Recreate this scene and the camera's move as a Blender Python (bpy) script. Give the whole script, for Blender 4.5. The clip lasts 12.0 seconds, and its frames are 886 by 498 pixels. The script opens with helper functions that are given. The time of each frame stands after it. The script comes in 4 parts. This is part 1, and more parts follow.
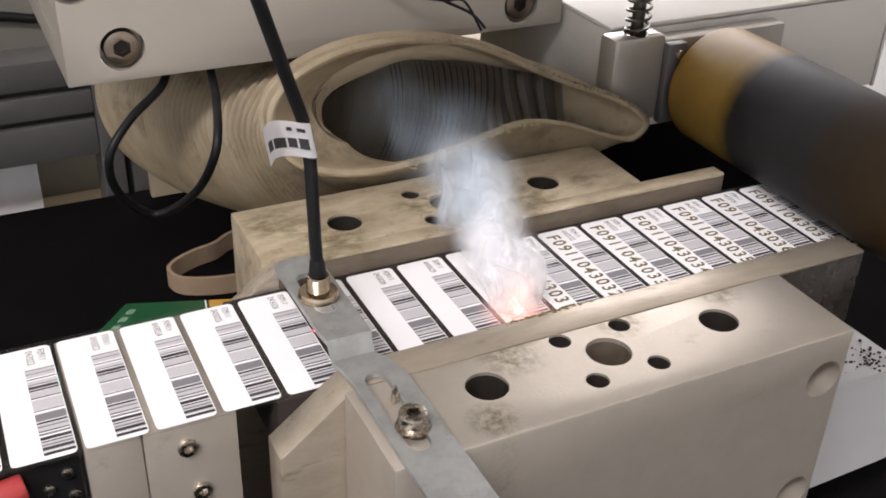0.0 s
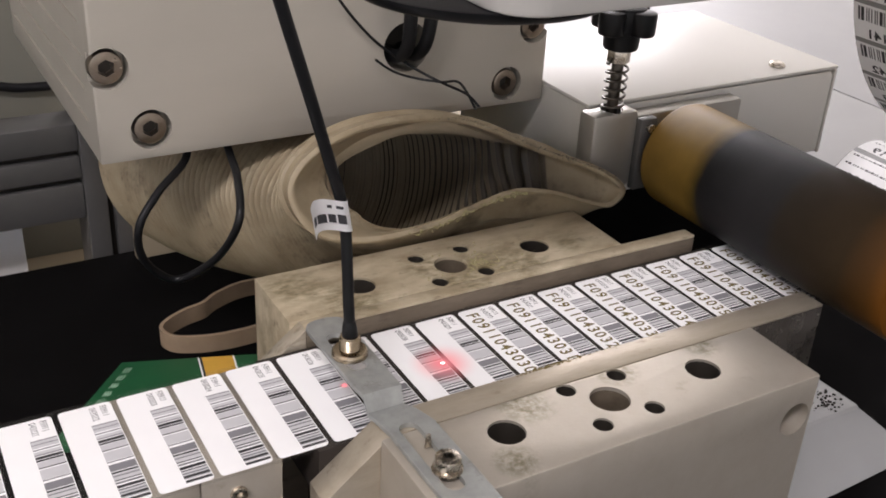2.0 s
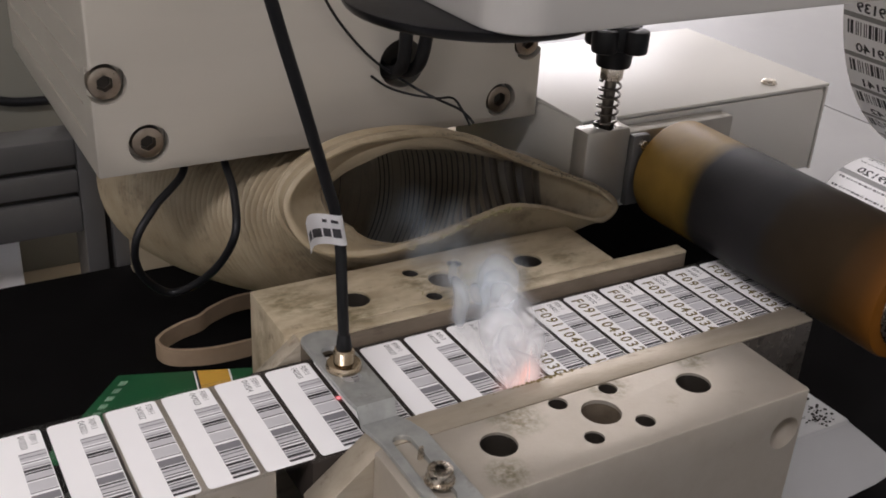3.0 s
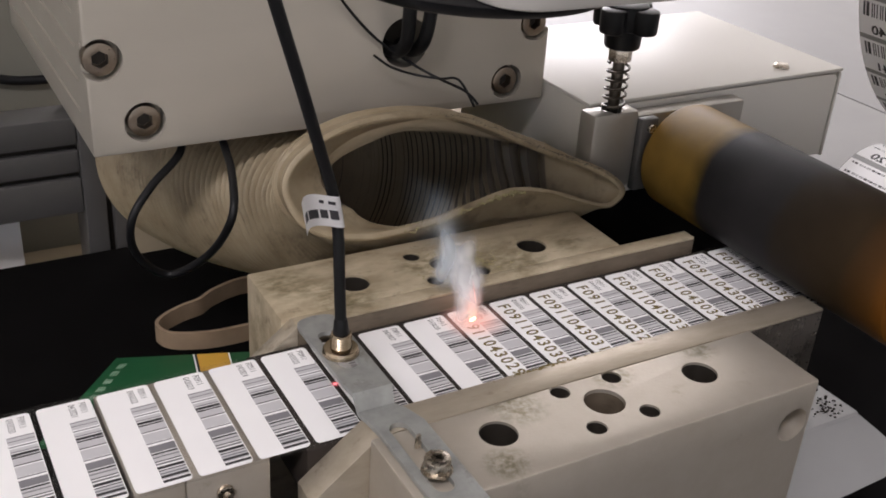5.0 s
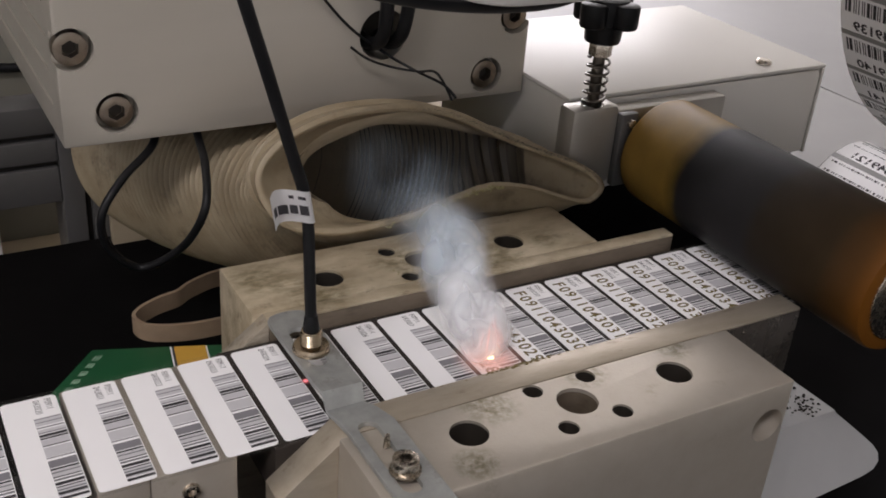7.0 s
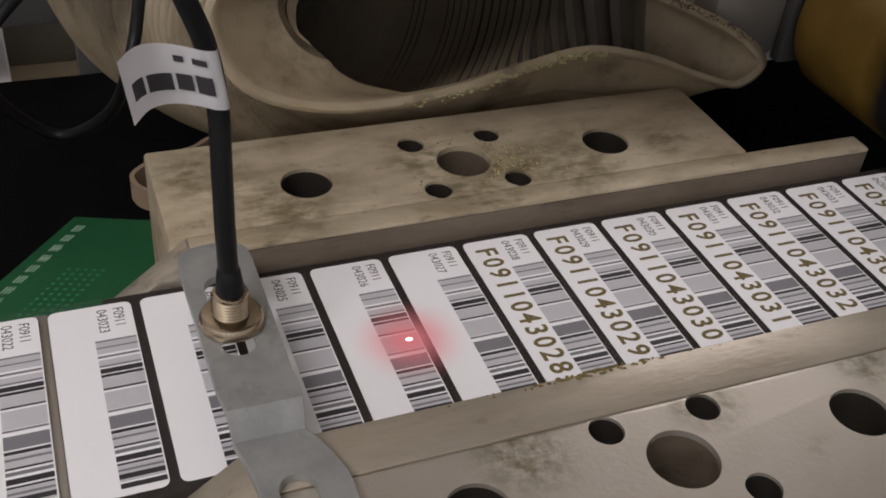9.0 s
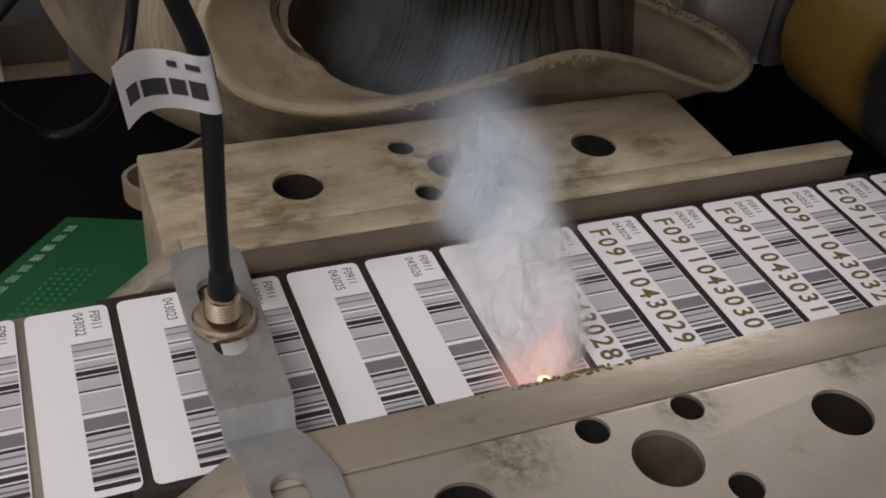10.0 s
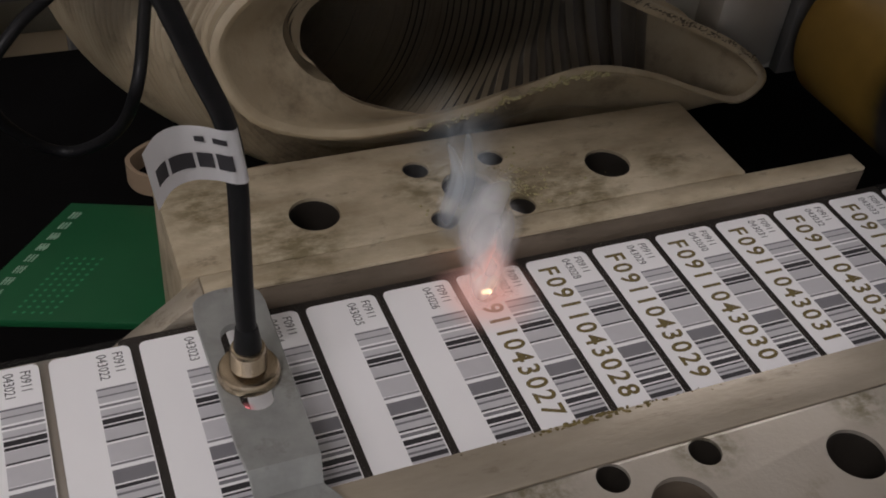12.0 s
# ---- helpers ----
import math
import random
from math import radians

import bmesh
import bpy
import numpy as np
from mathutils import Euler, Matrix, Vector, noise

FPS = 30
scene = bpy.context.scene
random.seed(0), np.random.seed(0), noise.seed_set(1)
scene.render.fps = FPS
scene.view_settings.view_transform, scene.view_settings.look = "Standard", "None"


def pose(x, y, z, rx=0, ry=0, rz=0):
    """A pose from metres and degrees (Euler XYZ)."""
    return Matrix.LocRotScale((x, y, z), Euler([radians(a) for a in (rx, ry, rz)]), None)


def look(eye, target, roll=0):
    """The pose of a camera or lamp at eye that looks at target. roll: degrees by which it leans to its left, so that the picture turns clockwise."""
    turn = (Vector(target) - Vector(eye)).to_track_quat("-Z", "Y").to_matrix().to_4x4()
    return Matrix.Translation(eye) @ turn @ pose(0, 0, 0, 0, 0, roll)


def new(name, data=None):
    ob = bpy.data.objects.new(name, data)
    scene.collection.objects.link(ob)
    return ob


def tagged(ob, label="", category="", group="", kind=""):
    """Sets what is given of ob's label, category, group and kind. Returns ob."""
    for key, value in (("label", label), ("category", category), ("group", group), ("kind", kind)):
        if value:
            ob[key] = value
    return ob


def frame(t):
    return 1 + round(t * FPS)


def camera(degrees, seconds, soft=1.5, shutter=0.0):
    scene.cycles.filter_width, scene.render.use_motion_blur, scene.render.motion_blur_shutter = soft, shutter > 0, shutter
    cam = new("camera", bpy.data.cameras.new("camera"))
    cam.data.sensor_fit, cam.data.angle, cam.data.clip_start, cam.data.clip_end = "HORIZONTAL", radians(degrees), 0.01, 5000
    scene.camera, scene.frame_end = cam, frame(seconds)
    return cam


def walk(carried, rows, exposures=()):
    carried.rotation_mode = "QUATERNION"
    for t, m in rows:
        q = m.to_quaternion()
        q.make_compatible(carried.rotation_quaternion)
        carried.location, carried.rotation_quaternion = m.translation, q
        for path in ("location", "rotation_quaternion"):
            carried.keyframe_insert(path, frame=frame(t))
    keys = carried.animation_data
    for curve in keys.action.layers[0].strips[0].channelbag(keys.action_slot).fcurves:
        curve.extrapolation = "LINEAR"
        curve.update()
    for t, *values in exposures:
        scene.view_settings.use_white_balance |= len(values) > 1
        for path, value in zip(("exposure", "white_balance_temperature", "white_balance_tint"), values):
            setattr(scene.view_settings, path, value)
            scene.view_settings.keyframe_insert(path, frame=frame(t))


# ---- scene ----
MM = 0.001
# the hand-held camera: seconds, eye in metres, yaw to the left of +y, pitch, roll in degrees
PATH = [
    (0, -0.14206, -0.17860, 0.16273, -27.173, -30.772, 2.219),
    (0.5, -0.17893, -0.17088, 0.17187, -34.072, -28.484, 6.138),
    (1, -0.17655, -0.18413, 0.17680, -33.000, -28.388, 4.350),
    (1.5, -0.17530, -0.18887, 0.18001, -30.950, -29.177, 3.620),
    (2, -0.17630, -0.19189, 0.18213, -31.011, -27.871, 3.320),
    (2.5, -0.17602, -0.19350, 0.18331, -30.955, -26.880, 3.337),
    (3, -0.17722, -0.19531, 0.18364, -31.156, -27.031, 3.572),
    (3.2, -0.17180, -0.19052, 0.18045, -30.641, -27.284, 3.345),
    (4.8, -0.17195, -0.19031, 0.18019, -30.763, -27.905, 4.008),
    (5, -0.17163, -0.19019, 0.17923, -30.736, -27.827, 3.981),
    (5.5, -0.17061, -0.18991, 0.18011, -30.729, -28.070, 4.179),
    (6, -0.16897, -0.19027, 0.17948, -30.813, -28.140, 4.263),
    (6.5, -0.16864, -0.19110, 0.17997, -31.174, -28.178, 4.488),
    (7, -0.16521, -0.18868, 0.17938, -31.441, -28.329, 4.796),
    (7.2, -0.15484, -0.17999, 0.17463, -31.033, -29.146, 4.997),
    (8.8, -0.08840, -0.08894, 0.12877, -24.749, -37.294, 6.011),
    (9, -0.08798, -0.08829, 0.12814, -24.770, -37.662, 6.099),
    (9.2, -0.08676, -0.08911, 0.12845, -24.677, -37.512, 6.053),
    (9.5, -0.08789, -0.08842, 0.12866, -24.987, -37.602, 6.347),
    (10, -0.08839, -0.09019, 0.13020, -25.327, -37.632, 6.568),
    (10.5, -0.08842, -0.08960, 0.13069, -25.398, -37.866, 6.629),
    (11, -0.09056, -0.08451, 0.14143, -25.710, -38.763, 7.101),
    (11.5, -0.08879, -0.07972, 0.14730, -25.471, -40.337, 6.346),
    (12, -0.09028, -0.07676, 0.14580, -26.392, -41.052, 7.028),
]

def eye_pose(x, y, z, yaw, pitch, roll):
    return Matrix.Translation((x, y, z)) @ Euler((radians(90 + pitch), 0, radians(yaw))).to_matrix().to_4x4() @ pose(0, 0, 0, 0, 0, roll)


cam = camera(46.0, 12.0, soft=1.8)
walk(cam, [(r[0], eye_pose(*r[1:])) for r in PATH],
     exposures=[(0, 0.24), (0.6, 0.1), (1.0, -0.01), (1.5, 0.04), (2.0, 0.0), (2.5, -0.26), (3.2, -0.43), (5.5, -0.26), (6.2, -0.28), (6.6, -0.36), (7.2, -0.64), (8.8, -0.66), (9.5, -0.61), (10.5, -0.91), (11.2, -1.05), (12, -1.07)])

# ---- light: overcast daylight through two windows of the workshop
world = bpy.data.worlds.new("sky")
scene.world = world
world.use_nodes = True
wn = world.node_tree.nodes
sky = wn.new("ShaderNodeTexSky")
sky.sky_type = "NISHITA"
sky.sun_disc = False
sky.sun_elevation, sky.sun_rotation = radians(40), radians(40)
world.node_tree.links.new(sky.outputs[0], wn["Background"].inputs[0])
wn["Background"].inputs[1].default_value = 0.08


def window_light(name, eye, target, w, h, watts, colour):
    data = bpy.data.lights.new(name, "AREA")
    data.shape, data.size, data.size_y, data.energy, data.color = "RECTANGLE", w, h, watts, colour
    ob = new(name, data)
    ob.matrix_world = look(eye, target)
    return ob


window_light("daylight_back", (1.15, 2.36, 0.85), (1.15, 0, 0.85), 2.0, 1.3, 74, (1.03, 0.97, 1.01))
window_light("daylight_front", (-1.2, -2.36, 0.85), (-1.2, 0, 0.85), 2.2, 1.3, 9, (1.03, 0.97, 1.01))
window_light("ceiling_tubes_light", (-1.2, -0.95, 1.69), (-1.2, -0.95, 0), 1.25, 0.30, 53, (1.03, 0.97, 1.0))


# ---- materials
def material(name, base, rough=0.5, metal=0.0, second=None, scale=120.0, amount=0.5, third=None, grain=1500.0,
             third_scale=35.0, third_cut=0.6, bump=0.05, coat=0.0, vary=0.0, alpha=1.0, stretch=(1, 1, 1), spots=(), spot_colour=(0.1, 0.08, 0.04), spot_scale=330.0, spot_cut=0.40, shine=0.5, uneven=0.07):
    """A surface with a fine grain, a mottling (second) and larger stains (third)."""
    m = bpy.data.materials.new(name)
    m.use_nodes = True
    nt = m.node_tree
    b = nt.nodes["Principled BSDF"]
    n, link = nt.nodes, nt.links.new
    co = n.new("ShaderNodeTexCoord")
    mp = n.new("ShaderNodeMapping")
    mp.inputs["Scale"].default_value = stretch
    link(co.outputs["Object"], mp.inputs[0])

    def noisy(sc, detail=5.0, rough_=0.6):
        t = n.new("ShaderNodeTexNoise")
        t.inputs["Scale"].default_value, t.inputs["Detail"].default_value, t.inputs["Roughness"].default_value = sc, detail, rough_
        link(mp.outputs[0], t.inputs["Vector"])
        return t.outputs["Fac"]

    def ramp(fac, a, c):
        r = n.new("ShaderNodeMapRange")
        r.inputs["From Min"].default_value, r.inputs["From Max"].default_value = a, c
        link(fac, r.inputs["Value"])
        return r.outputs[0]

    def mix(fac, a, c, f=1.0):
        x = n.new("ShaderNodeMix")
        x.data_type = "RGBA"
        if f != 1.0:
            k = n.new("ShaderNodeMath")
            k.operation = "MULTIPLY"
            link(fac, k.inputs[0])
            k.inputs[1].default_value = f
            fac = k.outputs[0]
        link(fac, x.inputs["Factor"])
        for sock, v in ((x.inputs[6], a), (x.inputs[7], c)):
            if isinstance(v, tuple):
                sock.default_value = (*v, 1)
            else:
                link(v, sock)
        return x.outputs[2]

    col = mix(ramp(noisy(scale), 0.35, 0.7), base, second or tuple(c * 0.82 for c in base), amount)
    if third:
        col = mix(ramp(noisy(third_scale, 8.0, 0.7), third_cut, third_cut + 0.16), col, third, 0.85)
    if vary:
        info = n.new("ShaderNodeObjectInfo")
        col = mix(info.outputs["Random"], col, tuple(c * 0.7 for c in base), vary)
    for x, y, r in spots:
        # a dark patch round one place, with a ragged edge
        d = n.new("ShaderNodeVectorMath")
        d.operation = "DISTANCE"
        flat = n.new("ShaderNodeVectorMath")
        flat.operation = "MULTIPLY"
        flat.inputs[1].default_value = (1, 1, 0)
        link(co.outputs["Object"], flat.inputs[0])
        link(flat.outputs[0], d.inputs[0])
        d.inputs[1].default_value = (x * MM, y * MM, 0)
        e = n.new("ShaderNodeMapRange")
        e.inputs["From Min"].default_value, e.inputs["From Max"].default_value = r * MM, r * MM * 0.35
        link(d.outputs["Value"], e.inputs["Value"])
        k = n.new("ShaderNodeMath")
        k.operation = "MULTIPLY"
        link(e.outputs[0], k.inputs[0])
        link(ramp(noisy(spot_scale, 6.0, 0.7), spot_cut, spot_cut + 0.20), k.inputs[1])
        col = mix(k.outputs[0], col, spot_colour, 0.8)
    link(col, b.inputs["Base Color"])
    b.inputs["Specular IOR Level"].default_value = shine
    g = noisy(grain, 3.0)
    rr = n.new("ShaderNodeMapRange")
    rr.inputs["To Min"].default_value, rr.inputs["To Max"].default_value = max(0.02, rough - uneven), min(1, rough + uneven)
    link(noisy(scale * 2.3), rr.inputs["Value"])
    link(rr.outputs[0], b.inputs["Roughness"])
    b.inputs["Metallic"].default_value = metal
    b.inputs["Coat Weight"].default_value = coat
    b.inputs["Alpha"].default_value = alpha
    if bump:
        bp = n.new("ShaderNodeBump")
        bp.inputs["Strength"].default_value, bp.inputs["Distance"].default_value = bump, 0.0004
        link(g, bp.inputs["Height"])
        link(bp.outputs[0], b.inputs["Normal"])
    return m


def glow(name, colour, strength):
    m = bpy.data.materials.new(name)
    m.use_nodes = True
    b = m.node_tree.nodes["Principled BSDF"]
    b.inputs["Base Color"].default_value = (*colour, 1)
    b.inputs["Emission Color"].default_value = (*colour, 1)
    b.inputs["Emission Strength"].default_value = strength
    return m


ALU = material("milled_aluminium", (0.51, 0.465, 0.40), 0.36, 0.6, (0.45, 0.40, 0.33), 130, 0.5, (0.33, 0.28, 0.20), 900, 60, 0.62, 0.15,
               spots=((-41, -12, 8), (-25, 9, 11), (10, 11, 9), (45, 11, 8)), spot_colour=(0.17, 0.15, 0.075))
ALU_SOOT = material("sooted_aluminium", (0.57, 0.49, 0.355), 0.46, 0.3, (0.30, 0.238, 0.152), 90, 0.95, (0.09, 0.066, 0.036), 700, 210, 0.572, 0.45, stretch=(0.5, 1, 1),
                    spots=((7, 88, 11), (-3, 81, 13), (-12, 95, 10), (22, 84, 16), (48, 88, 8), (-45, 84, 16), (-60, 100, 14)), spot_colour=(0.15, 0.12, 0.055))
# Soot mottle on a base darkened for shade on rail side and bore wall.
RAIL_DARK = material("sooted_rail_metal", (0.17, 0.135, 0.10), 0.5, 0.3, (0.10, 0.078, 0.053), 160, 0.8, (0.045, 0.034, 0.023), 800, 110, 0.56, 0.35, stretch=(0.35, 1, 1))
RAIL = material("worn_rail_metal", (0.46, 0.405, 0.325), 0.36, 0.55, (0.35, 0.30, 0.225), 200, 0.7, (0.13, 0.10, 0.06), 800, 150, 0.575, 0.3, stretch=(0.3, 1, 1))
# Polished steel darkened: shade and dark reflections put into the base colour.
RAIL_SHADE = material("polished_rail_side", (0.085, 0.075, 0.065), 0.28, 0.6, (0.06, 0.05, 0.042), 120, 0.7, (0.035, 0.028, 0.02), 900, 60, 0.58, 0.1)
BED = material("bed_metal", (0.030, 0.024, 0.020), 0.55, 0.0, (0.018, 0.014, 0.012), 90, 0.6, shine=0.2)
ARM = material("machined_grey_metal", (0.37, 0.35, 0.315), 0.34, 0.5, (0.30, 0.28, 0.25), 60, 0.5, None, 1500, bump=0.06)
MOUNT = material("brushed_mounting_block", (0.45, 0.418, 0.362), 0.36, 0.4, (0.41, 0.38, 0.328), 25, 0.5, None, 2500, bump=0.07, stretch=(0.4, 1, 2))
HEAD = material("silver_anodised", (0.53, 0.512, 0.485), 0.38, 0.3, (0.49, 0.475, 0.45), 25, 0.4, None, 2500, bump=0.06)
CREAM = material("cream_enamel", (0.65, 0.625, 0.58), 0.40, 0.0, (0.62, 0.595, 0.55), 12, 0.5, None, 900, bump=0.03, uneven=0.015)
STEEL = material("bright_steel", (0.50, 0.45, 0.39), 0.27, 1.0, (0.45, 0.40, 0.33), 300, 0.6, None, 2500, bump=0.1)
BROWNED = material("browned_steel", (0.31, 0.262, 0.215), 0.3, 1.0, (0.22, 0.178, 0.14), 300, 0.7, None, 2500, bump=0.1)
DARKSTEEL = material("oiled_dark_steel", (0.10, 0.088, 0.075), 0.32, 0.9, (0.06, 0.05, 0.04), 300, 0.6)
ZINC = material("zinc_plated_steel", (0.38, 0.39, 0.375), 0.42, 0.5, (0.26, 0.265, 0.255), 160, 0.8, (0.17, 0.155, 0.125), 1200, 90, 0.57, 0.15)
BRASS = material("nickel_brass", (0.47, 0.385, 0.28), 0.25, 1.0, (0.36, 0.29, 0.20), 400, 0.6)
# Near-black: shade of holes and slots as colour; also lens and crumbs.
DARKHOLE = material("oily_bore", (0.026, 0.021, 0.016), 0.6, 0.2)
BLACKP = material("black_plastic", (0.007, 0.007, 0.008), 0.34, 0.0, (0.010, 0.010, 0.010), 200, 0.5, shine=0.18)
CABLE = material("black_cable_sheath", (0.006, 0.006, 0.007), 0.45, 0.0, (0.010, 0.010, 0.010), 200, 0.5, shine=0.22)
MAT = material("black_table_mat", (0.0055, 0.0052, 0.0052), 0.85, 0.0, (0.0085, 0.008, 0.008), 30, 0.6, None, 1800, bump=0.12, shine=0.0)
GREYTOP = material("grey_laminate", (0.27, 0.265, 0.262), 0.5, 0.0, (0.25, 0.245, 0.24), 8, 0.5, None, 900, bump=0.03)
WALLP = material("white_wall_paint", (0.74, 0.73, 0.70), 0.8, 0.0, (0.70, 0.69, 0.66), 3, 0.5, None, 300, bump=0.05)
FLOORM = material("grey_floor", (0.30, 0.29, 0.27), 0.6, 0.0, (0.25, 0.24, 0.23), 3, 0.5, None, 200)
HOSE = material("aged_cream_hose", (0.335, 0.275, 0.183), 0.5, 0.0, (0.225, 0.172, 0.104), 80, 0.8, (0.06, 0.043, 0.025), 900, 48, 0.53, 0.25)
# Pale base for lit ribs; the spots mix soot with painted shade.
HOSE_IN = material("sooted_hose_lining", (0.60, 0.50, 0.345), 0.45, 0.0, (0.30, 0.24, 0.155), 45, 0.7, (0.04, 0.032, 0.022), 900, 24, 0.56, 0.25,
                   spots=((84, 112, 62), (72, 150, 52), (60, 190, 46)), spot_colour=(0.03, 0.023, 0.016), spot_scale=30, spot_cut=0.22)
# Rib grooves: soot together with shade put into the colour.
HOSE_GROOVE = material("soot_between_ribs", (0.06, 0.047, 0.031), 0.7, 0.0, (0.03, 0.023, 0.016), 60, 0.7, None, 900, bump=0.3)
CRUST = material("soot_crust", (0.36, 0.32, 0.16), 0.9, 0.0, (0.20, 0.17, 0.10), 600, 0.8, None, 2500, bump=0.6)
LABELM = material("label_paper", (0.885, 0.875, 0.88), 0.45, 0.0, (0.86, 0.85, 0.855), 60, 0.5, None, 1500, bump=0.03)
INK = material("printing_ink", (0.03, 0.028, 0.032), 0.55, 0.0)
INKPALE = material("pale_printing_ink", (0.56, 0.55, 0.57), 0.55, 0.0)
INKGREY = material("grey_printing_ink", (0.20, 0.195, 0.21), 0.55, 0.0)
BURNT = material("scorched_paper", (0.20, 0.15, 0.045), 0.8, 0.0, (0.07, 0.055, 0.03), 900, 0.8)
CARDG = material("green_card", (0.009, 0.092, 0.032), 0.42, 0.0, (0.008, 0.078, 0.028), 30, 0.5, None, 900, bump=0.03)
GOLD = material("gold_print", (0.60, 0.34, 0.05), 0.4, 0.0)
PALEINK = material("pale_card_ink", (0.22, 0.36, 0.25), 0.5, 0.0)
LEATHER = material("tan_belt", (0.31, 0.225, 0.15), 0.6, 0.0, (0.22, 0.155, 0.10), 80, 0.6, None, 900, bump=0.2)
OLIVE = material("olive_grey_panel", (0.19, 0.185, 0.155), 0.6, 0.0, (0.165, 0.16, 0.135), 10, 0.5)
PROFILE = material("grey_profile", (0.10, 0.097, 0.095), 0.45, 0.3, (0.13, 0.125, 0.12), 30, 0.5)
REDP = material("red_plastic", (0.42, 0.05, 0.05), 0.45, 0.0)
BEIGE = material("beige_board", (0.36, 0.295, 0.205), 0.7, 0.0, (0.30, 0.245, 0.165), 20, 0.6)


def let_light_through(m, colour, share):
    """Thin plastic: a share of the light passes into and through the sheet."""
    nt = m.node_tree
    out, b = nt.nodes["Material Output"], nt.nodes["Principled BSDF"]
    t = nt.nodes.new("ShaderNodeBsdfTranslucent")
    t.inputs[0].default_value = (*colour, 1)
    mix = nt.nodes.new("ShaderNodeMixShader")
    mix.inputs[0].default_value = share
    nt.links.new(b.outputs[0], mix.inputs[1])
    nt.links.new(t.outputs[0], mix.inputs[2])
    nt.links.new(mix.outputs[0], out.inputs["Surface"])


let_light_through(HOSE, (0.66, 0.54, 0.36), 0.12)
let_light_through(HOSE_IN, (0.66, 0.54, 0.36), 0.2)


def film_material():
    m = material("clear_film", (0.16, 0.15, 0.135), 0.2)
    m.node_tree.nodes["Principled BSDF"].inputs["Alpha"].default_value = 0.05
    return m


FILM = film_material()


def roller_material():
    """Amber rubber whose colour passes softly into a grey worn middle and a dark brown end, along its length."""
    m = material("worn_roller_rubber", (0.3, 0.18, 0.03), 0.5, 0.0, None, 60, 0.0, None, 900, bump=0.05, shine=0.4, uneven=0.03)
    nt = m.node_tree
    n, link = nt.nodes, nt.links.new
    co = n.new("ShaderNodeTexCoord")
    xyz = n.new("ShaderNodeSeparateXYZ")
    link(co.outputs["Object"], xyz.inputs[0])
    noi = n.new("ShaderNodeTexNoise")
    noi.inputs["Scale"].default_value, noi.inputs["Detail"].default_value = 70, 5
    link(co.outputs["Object"], noi.inputs["Vector"])
    k = n.new("ShaderNodeMath")
    k.operation = "MULTIPLY_ADD"
    k.inputs[1].default_value, k.inputs[2].default_value = 0.005, -0.0025
    link(noi.outputs["Fac"], k.inputs[0])
    a = n.new("ShaderNodeMath")
    link(xyz.outputs["Y"], a.inputs[0])
    link(k.outputs[0], a.inputs[1])
    r = n.new("ShaderNodeMapRange")
    r.inputs["From Min"].default_value, r.inputs["From Max"].default_value = -0.014, 0.114
    link(a.outputs[0], r.inputs["Value"])
    ramp = n.new("ShaderNodeValToRGB")
    stops = ((0.0, (0.15, 0.055, 0.006)), (0.06, (0.075, 0.033, 0.008)), (0.16, (0.030, 0.019, 0.009)), (0.39, (0.022, 0.017, 0.012)), (0.43, (0.020, 0.019, 0.0195)),
             (0.705, (0.020, 0.0195, 0.0205)), (0.73, (0.13, 0.085, 0.02)), (0.77, (0.26, 0.16, 0.036)), (1.0, (0.31, 0.185, 0.045)))
    while len(ramp.color_ramp.elements) < len(stops):
        ramp.color_ramp.elements.new(0.5)
    for e, (p, c) in zip(ramp.color_ramp.elements, stops):
        e.position, e.color = p, (*c, 1)
    link(r.outputs[0], ramp.inputs[0])
    dirt = n.new("ShaderNodeMix")
    dirt.data_type, dirt.blend_type = "RGBA", "MULTIPLY"
    dirt.inputs["Factor"].default_value = 0.5
    link(ramp.outputs[0], dirt.inputs[6])
    link(noi.outputs["Fac"], dirt.inputs[7])
    link(dirt.outputs[2], n["Principled BSDF"].inputs["Base Color"])
    return m


ROLLERM = roller_material()
ROLLERM.node_tree.nodes["Principled BSDF"].inputs["IOR"].default_value = 1.22
SOOT = material("black_brown_soot", (0.045, 0.034, 0.022), 0.9, 0.0, (0.10, 0.08, 0.045), 500, 0.8, None, 2500, bump=0.5)


# ---- building helpers (millimetres in, metres out)
def part(name, bm, mat, parent=None, label="", smooth=True):
    me = bpy.data.meshes.new(name)
    bmesh.ops.recalc_face_normals(bm, faces=bm.faces)
    for f in bm.faces:
        f.smooth = smooth
    bm.to_mesh(me)
    bm.free()
    me.materials.append(mat)
    if smooth:
        me.set_sharp_from_angle(angle=radians(35))
    ob = new(name, me)
    if parent:
        ob.parent = parent
    if label:
        ob["label"] = label
    return ob


def thing(name, label, category, group="", kind="", at=(0, 0, 0)):
    e = new(name)
    e.empty_display_size = 0.01
    e.location = [c * MM for c in at]
    return tagged(e, label, category, group, kind)


def box(x0, x1, y0, y1, z0, z1, bevel=0.4, bm=None):
    bm = bm or bmesh.new()
    r = bmesh.ops.create_cube(bm, size=1.0)
    for v in r["verts"]:
        v.co = Vector(((x0 + x1) / 2 + v.co.x * (x1 - x0), (y0 + y1) / 2 + v.co.y * (y1 - y0), (z0 + z1) / 2 + v.co.z * (z1 - z0))) * MM
    if bevel:
        es = {e for v in r["verts"] for e in v.link_edges}
        bmesh.ops.bevel(bm, geom=list(es), offset=bevel * MM, segments=2, profile=0.5, affect="EDGES")
    return bm


